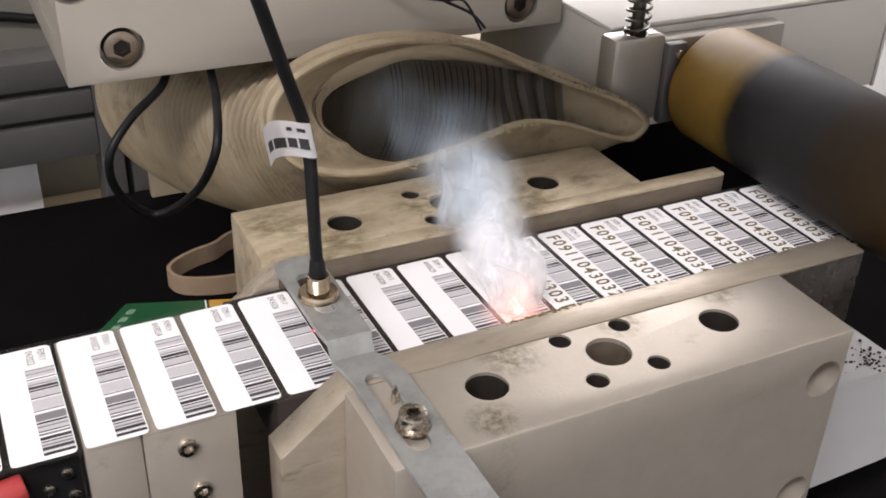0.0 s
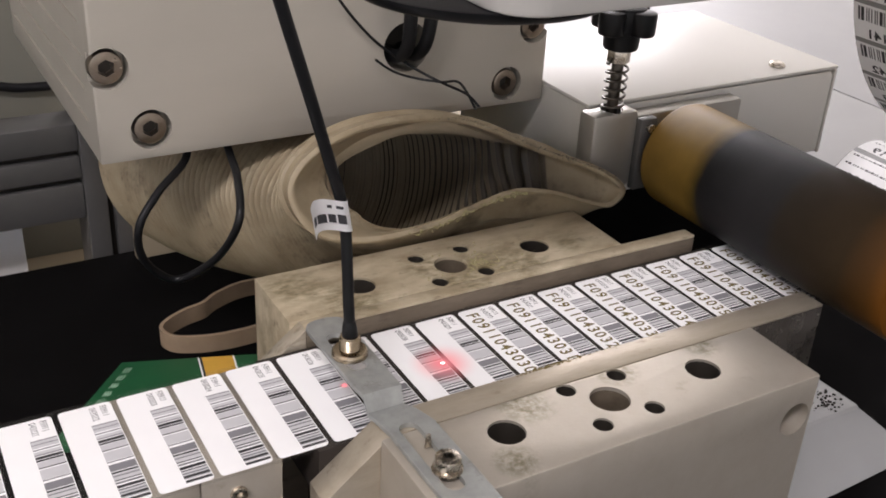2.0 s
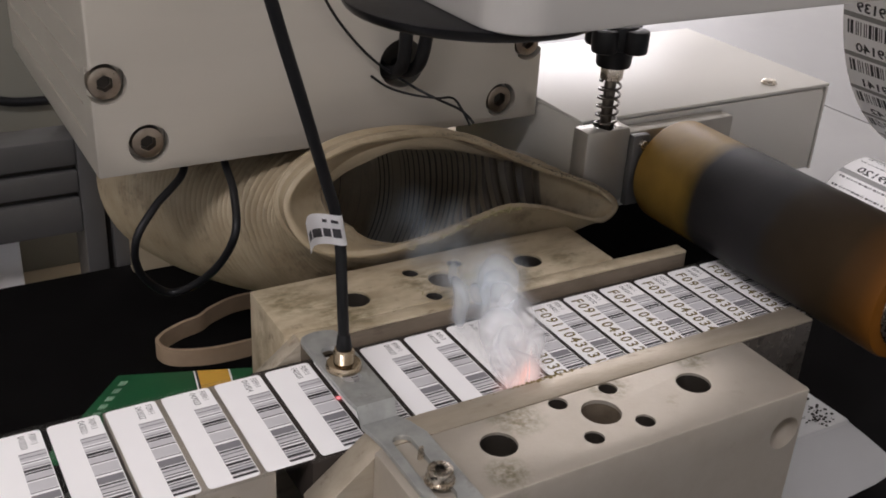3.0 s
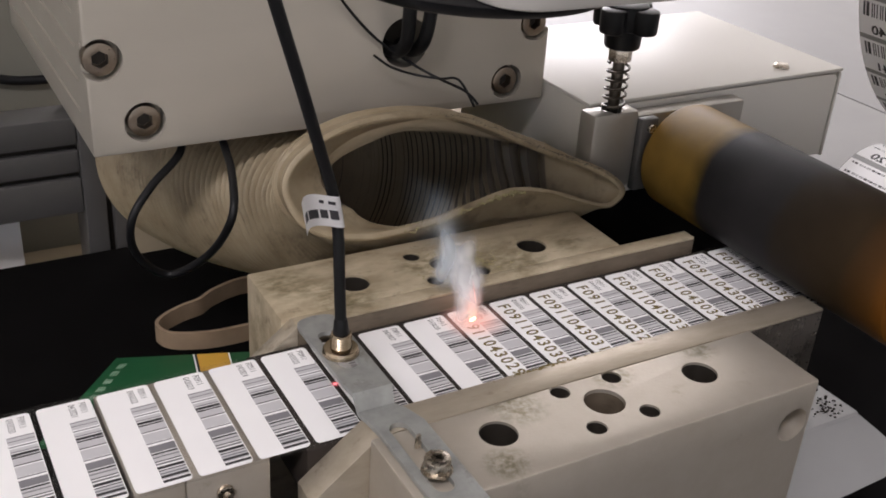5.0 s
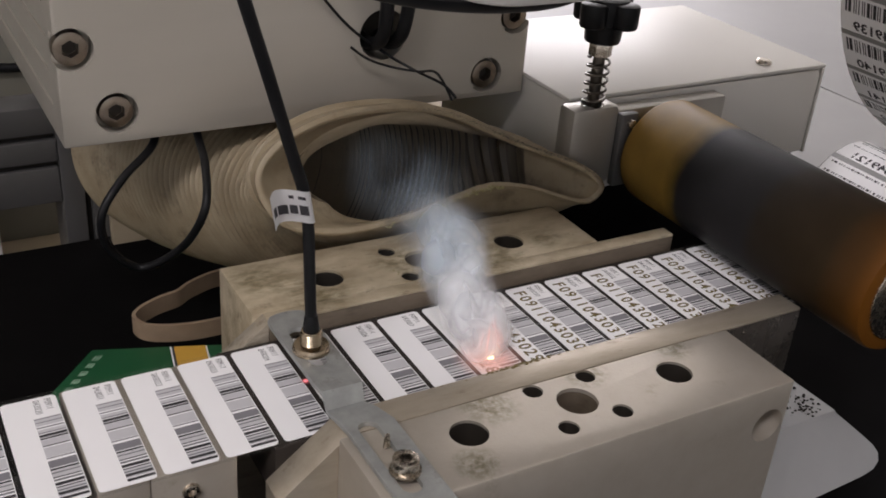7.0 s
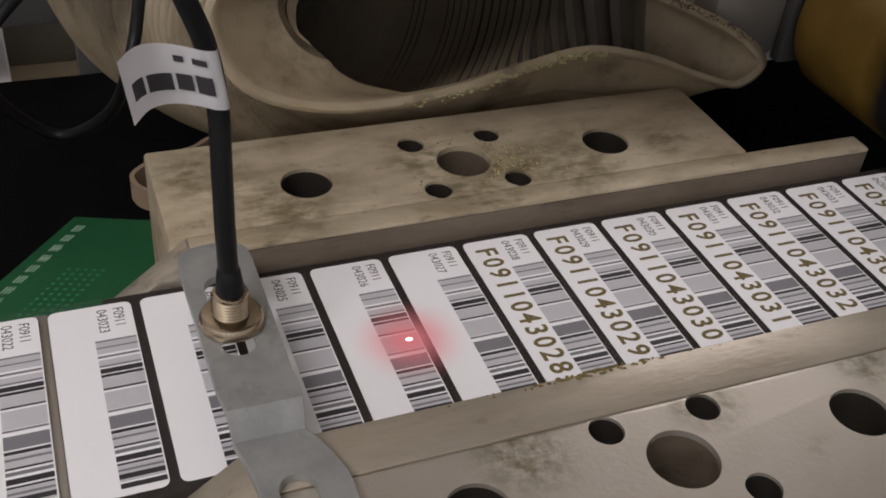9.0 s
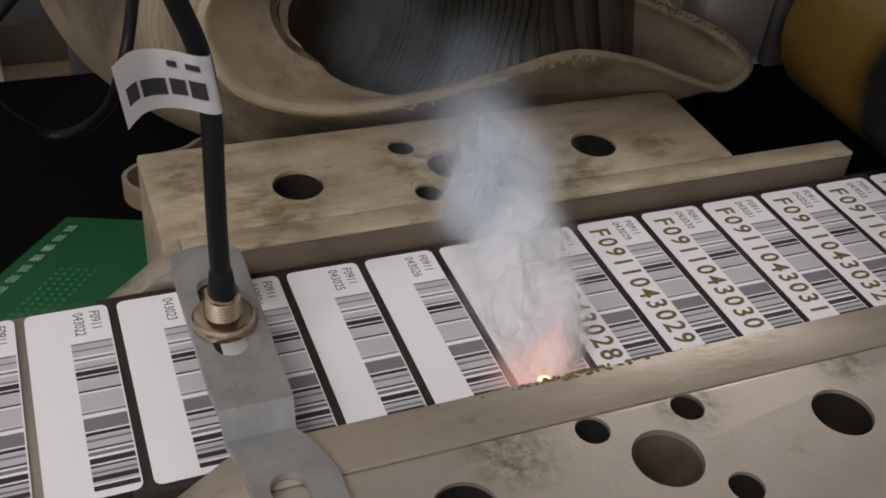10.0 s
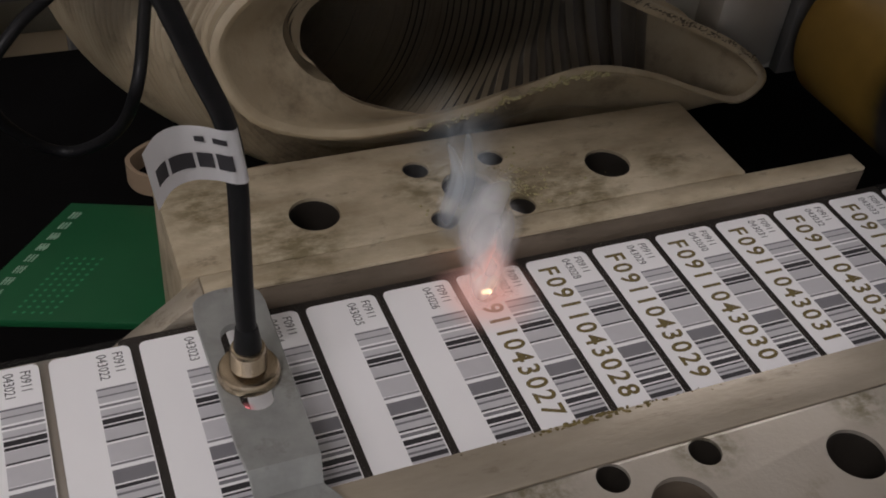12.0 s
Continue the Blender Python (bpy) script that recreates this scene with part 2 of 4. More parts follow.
def cyl(a, b, r, r2=None, seg=32, bevel=0.0, bm=None, caps=True):
    """A cylinder or cone from point a to point b."""
    bm = bm or bmesh.new()
    a, b = Vector(a) * MM, Vector(b) * MM
    m = Matrix.Translation((a + b) / 2) @ (b - a).to_track_quat("Z", "Y").to_matrix().to_4x4()
    res = bmesh.ops.create_cone(bm, cap_ends=caps, segments=seg, radius1=r * MM, radius2=(r if r2 is None else r2) * MM, depth=(b - a).length, matrix=m)
    if bevel:
        rim = [e for e in {e for v in res["verts"] for e in v.link_edges} if any(len(f.verts) > 4 for f in e.link_faces)]
        bmesh.ops.bevel(bm, geom=rim, offset=bevel * MM, segments=2, profile=0.5, affect="EDGES")
    return bm


def prism(points, axis, lo, hi, bm=None, bevel=0.0):
    """A flat outline swept along an axis: points are the two other coordinates in order."""
    bm = bm or bmesh.new()

    def at(p, w):
        return Vector({"x": (w, *p), "y": (p[0], w, p[1]), "z": (*p, w)}[axis]) * MM
    a = [bm.verts.new(at(p, lo)) for p in points]
    b = [bm.verts.new(at(p, hi)) for p in points]
    bm.faces.new(a)
    bm.faces.new(b[::-1])
    for i in range(len(points)):
        j = (i + 1) % len(points)
        bm.faces.new((a[j], a[i], b[i], b[j]))
    bmesh.ops.recalc_face_normals(bm, faces=bm.faces)
    if bevel:
        bmesh.ops.bevel(bm, geom=list(bm.edges), offset=bevel * MM, segments=2, profile=0.5, affect="EDGES")
    return bm


def carve(bm, cutter):
    """bm less cutter, as a new bmesh."""
    obs = []
    for b in (bm, cutter):
        bmesh.ops.recalc_face_normals(b, faces=b.faces)
        me = bpy.data.meshes.new("raw")
        b.to_mesh(me)
        b.free()
        obs.append(new("raw", me))
    mod = obs[0].modifiers.new("cut", "BOOLEAN")
    mod.operation, mod.solver, mod.object = "DIFFERENCE", "EXACT", obs[1]
    dg = bpy.context.evaluated_depsgraph_get()
    dg.update()
    me = bpy.data.meshes.new_from_object(obs[0].evaluated_get(dg))
    out = bmesh.new()
    out.from_mesh(me)
    for o in obs:
        bpy.data.objects.remove(o)
    return out


def smooth_line(points, n, closed=False):
    """Catmull-Rom through the points, n samples."""
    P = [Vector(p) for p in points]
    k = len(P)
    out = []
    for i in range(n):
        u = i / n * k if closed else i / (n - 1) * (k - 1) * 0.999999
        j, f = int(u), u - int(u)
        g = [P[(j + d) % k] if closed else P[min(max(j + d, 0), k - 1)] for d in (-1, 0, 1, 2)]
        out.append(0.5 * (2 * g[1] + (g[2] - g[0]) * f + (2 * g[0] - 5 * g[1] + 4 * g[2] - g[3]) * f * f + (3 * g[1] - g[0] - 3 * g[2] + g[3]) * f ** 3))
    return out


def tube(points, r, n=60, seg=12, bm=None, closed=False, raw=False):
    """A round cord along a smooth line through the points."""
    bm = bm or bmesh.new()
    line = [Vector(p) for p in points] if raw else smooth_line(points, n, closed)
    n = len(line)
    rings, side = [], None
    for i, p in enumerate(line):
        a, b = line[(i - 1) % n if closed else max(i - 1, 0)], line[(i + 1) % n if closed else min(i + 1, n - 1)]
        d = (b - a).normalized()
        side = d.orthogonal().normalized() if side is None else (side - d * side.dot(d)).normalized()
        up = d.cross(side)
        rings.append([bm.verts.new((p + (side * math.cos(q) + up * math.sin(q)) * r) * MM) for q in [2 * math.pi * s / seg for s in range(seg)]])
    for i in range(n if closed else n - 1):
        x, y = rings[i], rings[(i + 1) % n]
        for s in range(seg):
            bm.faces.new((x[s], x[(s + 1) % seg], y[(s + 1) % seg], y[s]))
    if not closed:
        bm.faces.new(rings[0][::-1])
        bm.faces.new(rings[-1])
    return bm


def socket_screw(name, at, axis, r, height, label, category="screw", group="", parent=None, mat=None):
    """A cap screw with a hexagon socket, its head standing from at along axis."""
    a, d = Vector(at), Vector(axis).normalized()
    head = cyl(a, a + d * height, r, bevel=r * 0.12)
    head = carve(head, cyl(a + d * height * 0.35, a + d * (height + 1), r * 0.52, seg=6))
    if parent:
        return part(name, head, mat or STEEL, parent, label)
    t = thing(name, label, category, group)
    part("head", head, mat or STEEL, t)
    # Near-black floor in place of the shade inside the socket.
    part("socket", cyl(a + d * height * 0.30, a + d * height * 0.36, r * 0.5, seg=6), DARKHOLE, t, "dark hexagon socket")
    return t


FONT_CACHE = {}


def letters(text, size):
    """The outline of a text as vertices and faces, in millimetres, its left end and base line at the origin."""
    if (text, size) not in FONT_CACHE:
        cu = bpy.data.curves.new("letters", "FONT")
        cu.body, cu.size, cu.resolution_u, cu.offset = text, size, 3, 0.13 if size > 5 else 0.0
        ob = new("letters", cu)
        dg = bpy.context.evaluated_depsgraph_get()
        dg.update()
        me = bpy.data.meshes.new_from_object(ob.evaluated_get(dg))
        FONT_CACHE[(text, size)] = ([v.co.copy() for v in me.vertices], [list(p.vertices) for p in me.polygons])
        bpy.data.objects.remove(ob)
    return FONT_CACHE[(text, size)]


def write(bm, text, size, m, stretch=1.0, thick=0.0):
    """Adds a text to bm; m places it, in millimetres."""
    vs, fs = letters(text, size)
    made = [bm.verts.new((m @ Vector((v.x * stretch, v.y, 0))) * MM) for v in vs]
    for f in fs:
        try:
            bm.faces.new([made[i] for i in f])
        except ValueError:
            pass
    return bm


# ---- the workshop room
def room():
    def wall(name, lo, hi, openings, axis, at, thick):
        """A wall across x or y with rectangular openings (a0, a1, z0, z1), in metres."""
        k = 1000
        if axis == "y":
            base = box(lo * k, hi * k, at * k, (at + thick) * k, -900, 1800, 0)
        else:
            base = box(at * k, (at + thick) * k, lo * k, hi * k, -900, 1800, 0)
        for a0, a1, z0, z1 in openings:
            cut = box(a0 * k, a1 * k, at * k - 500, at * k + 500, z0 * k, z1 * k, 0) if axis == "y" else box(at * k - 500, at * k + 500, a0 * k, a1 * k, z0 * k, z1 * k, 0)
            base = carve(base, cut)
        return tagged(part(name, base, WALLP, smooth=False), "plain white painted workshop wall", "wall", kind="structure")
    wall("wall_north", -2.6, 2.6, [(0.1, 2.2, 0.15, 1.55)], "y", 2.4, 0.2)
    wall("wall_south", -2.6, 2.6, [(-2.35, -0.05, 0.15, 1.55)], "y", -2.6, 0.2)
    wall("wall_east", -2.4, 2.4, [], "x", 2.4, 0.2)
    wall("wall_west", -2.4, 2.4, [], "x", -2.6, 0.2)
    tagged(part("floor", box(-2600, 2600, -2600, 2600, -1000, -900, 0), FLOORM, smooth=False), "grey workshop floor", "floor", kind="structure")
    tagged(part("ceiling", box(-2600, 2600, -2600, 2600, 1800, 1900, 0), WALLP, smooth=False), "white ceiling", "ceiling", kind="structure")


room()


def work_table():
    t = thing("work_table", "table with a matt black mat top", "table")
    part("tabletop", box(-700, 420, -500, 410, -180, -140, 2), MAT, t, "matt black table top")
    for x in (-660, 380):
        for y in (-460, 370):
            part("leg", box(x - 25, x + 25, y - 25, y + 25, -900, -180, 2), PROFILE, t)
    g = thing("side_table", "light grey laminate side table", "table")
    part("tabletop", box(423, 656, -300, 1300, -175, -140, 1), GREYTOP, g)
    part("tabletop", box(658.5, 1500, -300, 1300, -175, -140, 1), GREYTOP, g)
    for x in (470, 1450):
        for y in (-250, 1250):
            part("leg", box(x - 25, x + 25, y - 25, y + 25, -900, -175, 2), PROFILE, g)
    b = thing("back_table", "pale table behind the black one", "table")
    part("tabletop", box(-900, 420, 414, 1300, -215, -180, 1), BEIGE, b)
    for x in (-850, 370):
        for y in (470, 1250):
            part("leg", box(x - 25, x + 25, y - 25, y + 25, -900, -215, 2), PROFILE, b)


work_table()


# ---- the marking station: two drilled blocks, two rails and a sunken bed
BOLT, MID, SMALL = 5.6, 6.2, 3.1


def drilled_block(name, x0, x1, y0, y1, cx, cy, mat, label, side_hole):
    base = box(x0, x1, y0, y1, -140, 0, 0.75)
    cut = bmesh.new()
    for dx in (-36.5, 36.5):
        cyl((cx + dx, cy, -30), (cx + dx, cy, 3), BOLT, bm=cut)
    cyl((cx, cy, -15), (cx, cy, 3), MID, bm=cut)
    for dx in (-9.5, 9.5):
        for dy in (-9.2, 9.2):
            cyl((cx + dx, cy + dy, -14), (cx + dx, cy + dy, 3), SMALL, seg=24, bm=cut)
    if side_hole:
        for z in (-15, -58):
            cyl((61.5, y0 - 3, z), (61.5, y0 + 12, z), 6.0, bm=cut)
            cyl((-55, y0 - 3, z - 15), (-55, y0 + 12, z - 15), 6.0, bm=cut)
    t = thing(name, label, "block")
    part("body", carve(base, cut), mat, t)
    # Dark sleeves line the holes: inner shade put into the colour.
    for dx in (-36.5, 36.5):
        part("bore", cyl((cx + dx, cy, -0.9), (cx + dx, cy, -29.6), BOLT - 0.06, caps=False), DARKHOLE, t, "bolt hole wall, shade in its colour")
    part("bore", cyl((cx, cy, -1.3), (cx, cy, -14.85), MID - 0.06, caps=False), RAIL_DARK, t, "bore wall, darkened for its inner shade")
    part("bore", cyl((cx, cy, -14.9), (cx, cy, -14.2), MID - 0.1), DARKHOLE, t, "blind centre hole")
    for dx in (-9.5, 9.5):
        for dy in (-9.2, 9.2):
            part("bore", cyl((cx + dx, cy + dy, -0.7), (cx + dx, cy + dy, -13.8), SMALL - 0.05, seg=24, caps=False), DARKHOLE, t, "small threaded hole wall, shade in its colour")
    return t


drilled_block("clamping_block", -70, 69, -18.7, 12.4, 0, 0, ALU, "drilled aluminium block with bolt holes, lightly stained", True)
drilled_block("clamping_block", -70, 66.5, 79.1, 111.5, -2.2, 91.6, ALU_SOOT, "drilled aluminium block stained with brown soot", False)


def guide_rail(y0, y1, x1, label, mat, side):
    outline = [(-66.5, -1.1), (x1, -1.1), (x1, -26), (60, -140), (-66.5, -140)]
    t = thing("guide_rail", label, "rail")
    # One bar in two parts: the lower carries side shade in its colour.
    part("bar", prism(outline, "y", y0 + 0.05, y1 - 0.05, bevel=0.2), side, t, "polished side, darkened for shade" if side is RAIL_SHADE else "")
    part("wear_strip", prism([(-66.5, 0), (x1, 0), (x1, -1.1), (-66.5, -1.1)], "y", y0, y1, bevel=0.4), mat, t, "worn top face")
    part("lead_in", prism([(-66.6, 0), (-66.6, -140), (-80, -140), (-87, -132), (-87, -16.5)], "y", y0, y1, bevel=0.3), RAIL, t, "sloped lead-in end")
    return t


guide_rail(12.5, 22.6, 104, "worn metal guide rail with a sloped lead-in end", RAIL, RAIL_SHADE)
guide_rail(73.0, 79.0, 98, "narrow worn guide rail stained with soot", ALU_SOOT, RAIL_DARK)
tagged(part("tape_bed", box(-84, 104, 22.7, 72.9, -25, -7.0, 0.3), BED), "dark metal bed between the two rails", "bed")


def feed_support():
    t = thing("tape_support", "grey metal support under the incoming tape", "support")
    part("plate", box(-131, -117.6, 25, 72, -140, -7.4, 0.5), ALU, t)
    part("plate", box(-117.4, -94, 25, 72, -140, -7.4, 0.5), ALU, t)
    for x, z in ((-107, -14.8), (-104.5, -30)):
        socket_screw("screw", (x, 25.2, z), (0, -1, 0), 2.5, 1.6, "small socket screw", parent=t)
    c = thing("clamp_block", "black clamp block with small screws", "clamp")
    part("body", box(-152, -132, 27, 42, -140, -8.4, 0.8), BLACKP, c)
    for x, z in ((-135.4, -14.5), (-134.6, -21.6), (-140, -18.2)):
        part("screw", cyl((x, 27.2, z), (x, 26.2, z), 1.5, seg=20, bevel=0.2), STEEL, c)
    part("cap", cyl((-145, 25.5, -13.5), (-157, 24, -15), 3.2, 4.0, bevel=0.8), REDP, c, "red plastic cap")


feed_support()


# ---- sensor bracket, sensor and its cable
def sensor_bracket():
    t = thing("sensor_bracket", "zinc plated steel strip with slots, stepped up over the tape", "bracket")
    right = [(-53.4, -60), (-53.4, 12), (-55.6, 19), (-57.6, 22.5), (-57.4, 24.6), (-57.4, 30), (-57.2, 62)]
    left = [(-70.6, 62), (-70.2, 30), (-69.6, 24.6), (-69.2, 22.5), (-68.4, 19), (-67.6, 12), (-67.6, -60)]
    tip = [(-63.9 + 6.65 * math.cos(radians(a)), 62 + 5.2 * math.sin(radians(a)) ** 0.6) for a in range(18, 180, 18)]
    base = prism(right + tip + left, "z", 0.25, 1.9, bevel=0.2)
    cut = bmesh.new()
    for y0, y1, x in ((39.2, 54.6, -64.4), (-14, 11, -61.8)):
        box(x - 2.9, x + 2.9, y0, y1, -2, 5, 0, bm=cut)
    base = carve(base, cut)
    for x, y in ((-64.4, 39.2), (-64.4, 54.6), (-61.8, -14), (-61.8, 11)):
        base = carve(base, cyl((x, y, -2), (x, y, 5), 2.88))
    bmesh.ops.triangulate(base, faces=base.faces[:])
    for y in (22.4, 24.7):
        bmesh.ops.bisect_plane(base, geom=base.verts[:] + base.edges[:] + base.faces[:], plane_co=Vector((0, y, 0)) * MM, plane_no=(0, 1, 0))
    for v in base.verts:
        y = v.co.y / MM
        v.co.z += 5.0 * MM * min(1.0, max(0.0, (y - 22.4) / 2.3))
    part("strip", base, ZINC, t, smooth=False)
    socket_screw("bracket_screw", (-60.8, -8.4, 1.9), (0, 0, 1), 3.6, 4.2, "steel socket cap screw with rust specks", group="bracket screws")
    part("tab", prism([(-61.6, 1.2), (-59.6, 1.2), (-59.9, 5.6), (-61.2, 5.4)], "y", 2.2, 3.0, bevel=0.2), STEEL, t, "small bent bright tab")
    part("washer", cyl((-60.8, -8.4, 1.85), (-60.8, -8.4, 2.5), 4.3), STEEL, t)


sensor_bracket()


def sensor():
    t = thing("sensor", "small brass fibre sensor standing on the bracket with black cable", "sensor")
    x, y = -64.5, 44.6
    part("nut", cyl((x, y, 7.0), (x, y, 9.3), 5.7, 5.2, bevel=0.6), BRASS, t, "round brass flange nut")
    b = cyl((x, y, 9.3), (x, y, 14.0), 3.0, bevel=0.3)
    for k in range(6):
        cyl((x, y, 9.7 + k * 0.65), (x, y, 10.02 + k * 0.65), 3.25, 3.0, bm=b)
    part("barrel", b, BRASS, t, "threaded brass barrel")
    part("tip", cyl((x, y, 5.6), (x, y, 7.0), 2.2), STEEL, t)
    part("boot", cyl((x, y, 13.8), (x, y + 0.5, 18.5), 2.5, 1.9, bevel=0.3), CABLE, t, "black strain relief")
    part("cable", tube([(x, y, 15), (-64.6, 45.6, 25), (-64.4, 47, 35), (-64.1, 49, 46), (-65.2, 50.0, 56), (-69.0, 48.4, 67.5), (-76.8, 45, 90.9), (-86.8, 42, 121.6), (-100, 37, 165), (-114, 32, 210)], 1.7, 100), CABLE, t, "black sheathed cable")
    # paper flag wrapped round the cable, its loose end hanging
    bm = bmesh.new()
    a = smooth_line([(-62.2, 49.8, 46.6), (-62.7, 47.4, 46.8), (-64.6, 46.8, 47.2), (-67.5, 47.8, 47.8), (-71.0, 47.4, 48.8), (-74.4, 44.4, 50.0), (-77.2, 39.4, 50.6)], 24)
    rise = Vector((-1.3, 0.9, 9.4))
    rows = [[bm.verts.new((p + rise * (i / 8)) * MM) for p in a] for i in range(9)]
    for i in range(8):
        for j in range(23):
            bm.faces.new((rows[i][j], rows[i][j + 1], rows[i + 1][j + 1], rows[i + 1][j]))
    bmesh.ops.solidify(bm, geom=list(bm.faces), thickness=0.2 * MM)
    flag = part("flag", bm, LABELM, t, "white wrap-round paper flag with black lettering bars")
    bm = bmesh.new()

    def at(i, w):
        k = min(int(i), 22)
        return bm.verts.new((a[k].lerp(a[k + 1], min(i - k, 1.0)) + rise * w + Vector((-0.18, -0.34, 0.05))) * MM)
    for i0, d, w, h in ((6.8, 3.4, 0.26, 0.30), (10.8, 2.6, 0.27, 0.27), (14.0, 4.2, 0.25, 0.28), (18.8, 2.2, 0.26, 0.28), (7.4, 2.8, 0.74, 0.10), (11.6, 1.6, 0.74, 0.10)):
        steps = [at(i0 + d * k / 5, w) for k in range(6)] + [at(i0 + d * k / 5, w + h) for k in range(5, -1, -1)]
        for k in range(5):
            bm.faces.new((steps[k], steps[k + 1], steps[10 - k], steps[11 - k]))
    part("lettering", bm, INK, flag)


sensor()


# ---- the label tape
PITCH, CORNER, FAR, TAPE_Z = 16.7, -13.6, 70.6, -6.55
FIRST, LAST = 3013, 3037
STEPS = [(1.9, 2.72), (5.31, 6.13), (8.85, 9.67)]
BURNS = [(-0.45, 1.87, 3030), (2.95, 5.30, 3029), (6.38, 8.84, 3028), (9.85, 12.25, 3027)]


def tape_shift(t):
    return sum(PITCH * min(1.0, max(0.0, (t - a) / (b - a))) for a, b in STEPS)


def burn_y(f):
    """Where across the tape the beam writes, f going from 0 to 1 through a number."""
    return 25.0 + 43.5 * f


def label_tape():
    tape = thing("label_tape", "clear carrier tape with a row of white barcode labels", "label tape")
    x0, x1 = CORNER + (FIRST - 3030) * PITCH - 3, CORNER + (LAST + 1 - 3030) * PITCH - 1.7
    part("carrier", box(x0, x1, 22.9, 72.6, TAPE_Z - 0.12, TAPE_Z - 0.04, 0), FILM, tape, "clear carrier film")
    # one rounded label outline, one barcode
    rnd = []
    for cx, cy, a0 in ((13.6, -1.4, 0), (1.4, -1.4, 90), (1.4, -45.1, 180), (13.6, -45.1, 270)):
        for k in range(5):
            q = radians(a0 + k * 22.5)
            rnd.append((cx + 1.4 * math.cos(q), cy + 1.4 * math.sin(q)))
    lab = part("label", prism(rnd, "z", -0.04, 0.06), LABELM, tape, smooth=False)
    black, grey, pale = bmesh.new(), bmesh.new(), bmesh.new()

    def bar(bm, y, w, z):
        prism([(7.5, y), (14.75, y), (14.75, y - w), (7.5, y - w)], "z", z, z + 0.008, bm=bm)
    # along the code from its upper end: share, length in shares, tone
    for at, w, bm, z in ((0.0, 0.10, pale, 0.062), (0.145, 0.055, pale, 0.062), (0.275, 0.085, pale, 0.062), (0.375, 0.12, pale, 0.062), (0.54, 0.085, grey, 0.072), (0.66, 0.085, pale, 0.062), (0.855, 0.10, pale, 0.062),
                         (0.0, 0.012, grey, 0.074), (0.05, 0.010, grey, 0.074), (0.115, 0.016, grey, 0.074), (0.185, 0.012, grey, 0.074), (0.35, 0.012, black, 0.084), (0.50, 0.014, grey, 0.074), (0.68, 0.014, grey, 0.074), (0.76, 0.022, grey, 0.074), (0.88, 0.014, grey, 0.074),
                         (0.21, 0.034, black, 0.084), (0.252, 0.020, black, 0.084), (0.635, 0.022, black, 0.084), (0.735, 0.012, black, 0.084), (0.80, 0.034, black, 0.084), (0.845, 0.012, black, 0.084), (0.91, 0.030, black, 0.084), (0.965, 0.030, black, 0.084)):
        bar(bm, -9.9 - 35.4 * at, 35.4 * w, z)
    bars = [part(nm, b, m, lab, lb, smooth=False) for nm, b, m, lb in (("barcode", black, INK, ""), ("barcode_grey", grey, INKGREY, "thin bars that read as grey"), ("barcode_tint", pale, INKPALE, "pale tint between the bars"))]
    for b in bars:
        b["kind"] = "stuff"
    digits = {}
    for ch in "F0123456789":
        bm = bmesh.new()
        write(bm, ch, 6.4, pose(0, 0, 0, 0, 0, -90), 0.90)
        me = bpy.data.meshes.new("burnt_digit")
        bm.to_mesh(me)
        bm.free()
        me.materials.append(BURNT)
        digits[ch] = me
    keyed = []
    for n in range(FIRST, LAST + 1):
        at = Vector((CORNER + (n - 3030) * PITCH, FAR, TAPE_Z)) * MM
        if n == FIRST:
            ob = lab
        else:
            ob = new("label", lab.data)
            ob.parent = tape
            for b in bars:
                c = new(b.name.split(".")[0], b.data)
                c.parent = ob
                c["kind"] = "stuff"
        ob.location = at
        bm = bmesh.new()
        write(bm, "F0911", 2.7, Matrix.Translation((11.6, -1.3, 0.07)) @ pose(0, 0, 0, 0, 0, -90), 0.82)
        write(bm, "04" + str(n), 2.7, Matrix.Translation((8.6, -1.3, 0.07)) @ pose(0, 0, 0, 0, 0, -90), 0.82)
        part("small_number", bm, INK, ob, "small printed number", smooth=False)
        if n >= 3027:
            text = "F091104" + str(n)
            for k, ch in enumerate(text):
                d = new("burnt_digit", digits[ch])
                d.parent = ob
                spot = (2.1, -2.6 - k * 3.58, 0.09)
                d.location = [c * MM for c in spot]
                burn = [b for b in BURNS if b[2] == n]
                if burn:
                    a, b, _ = burn[0]
                    f = (FAR + spot[1] - 1.8 - burn_y(0)) / (burn_y(1) - burn_y(0))
                    keyed.append((d, spot, a + (b - a) * f))
    return tape, keyed


TAPE, DIGITS = label_tape()


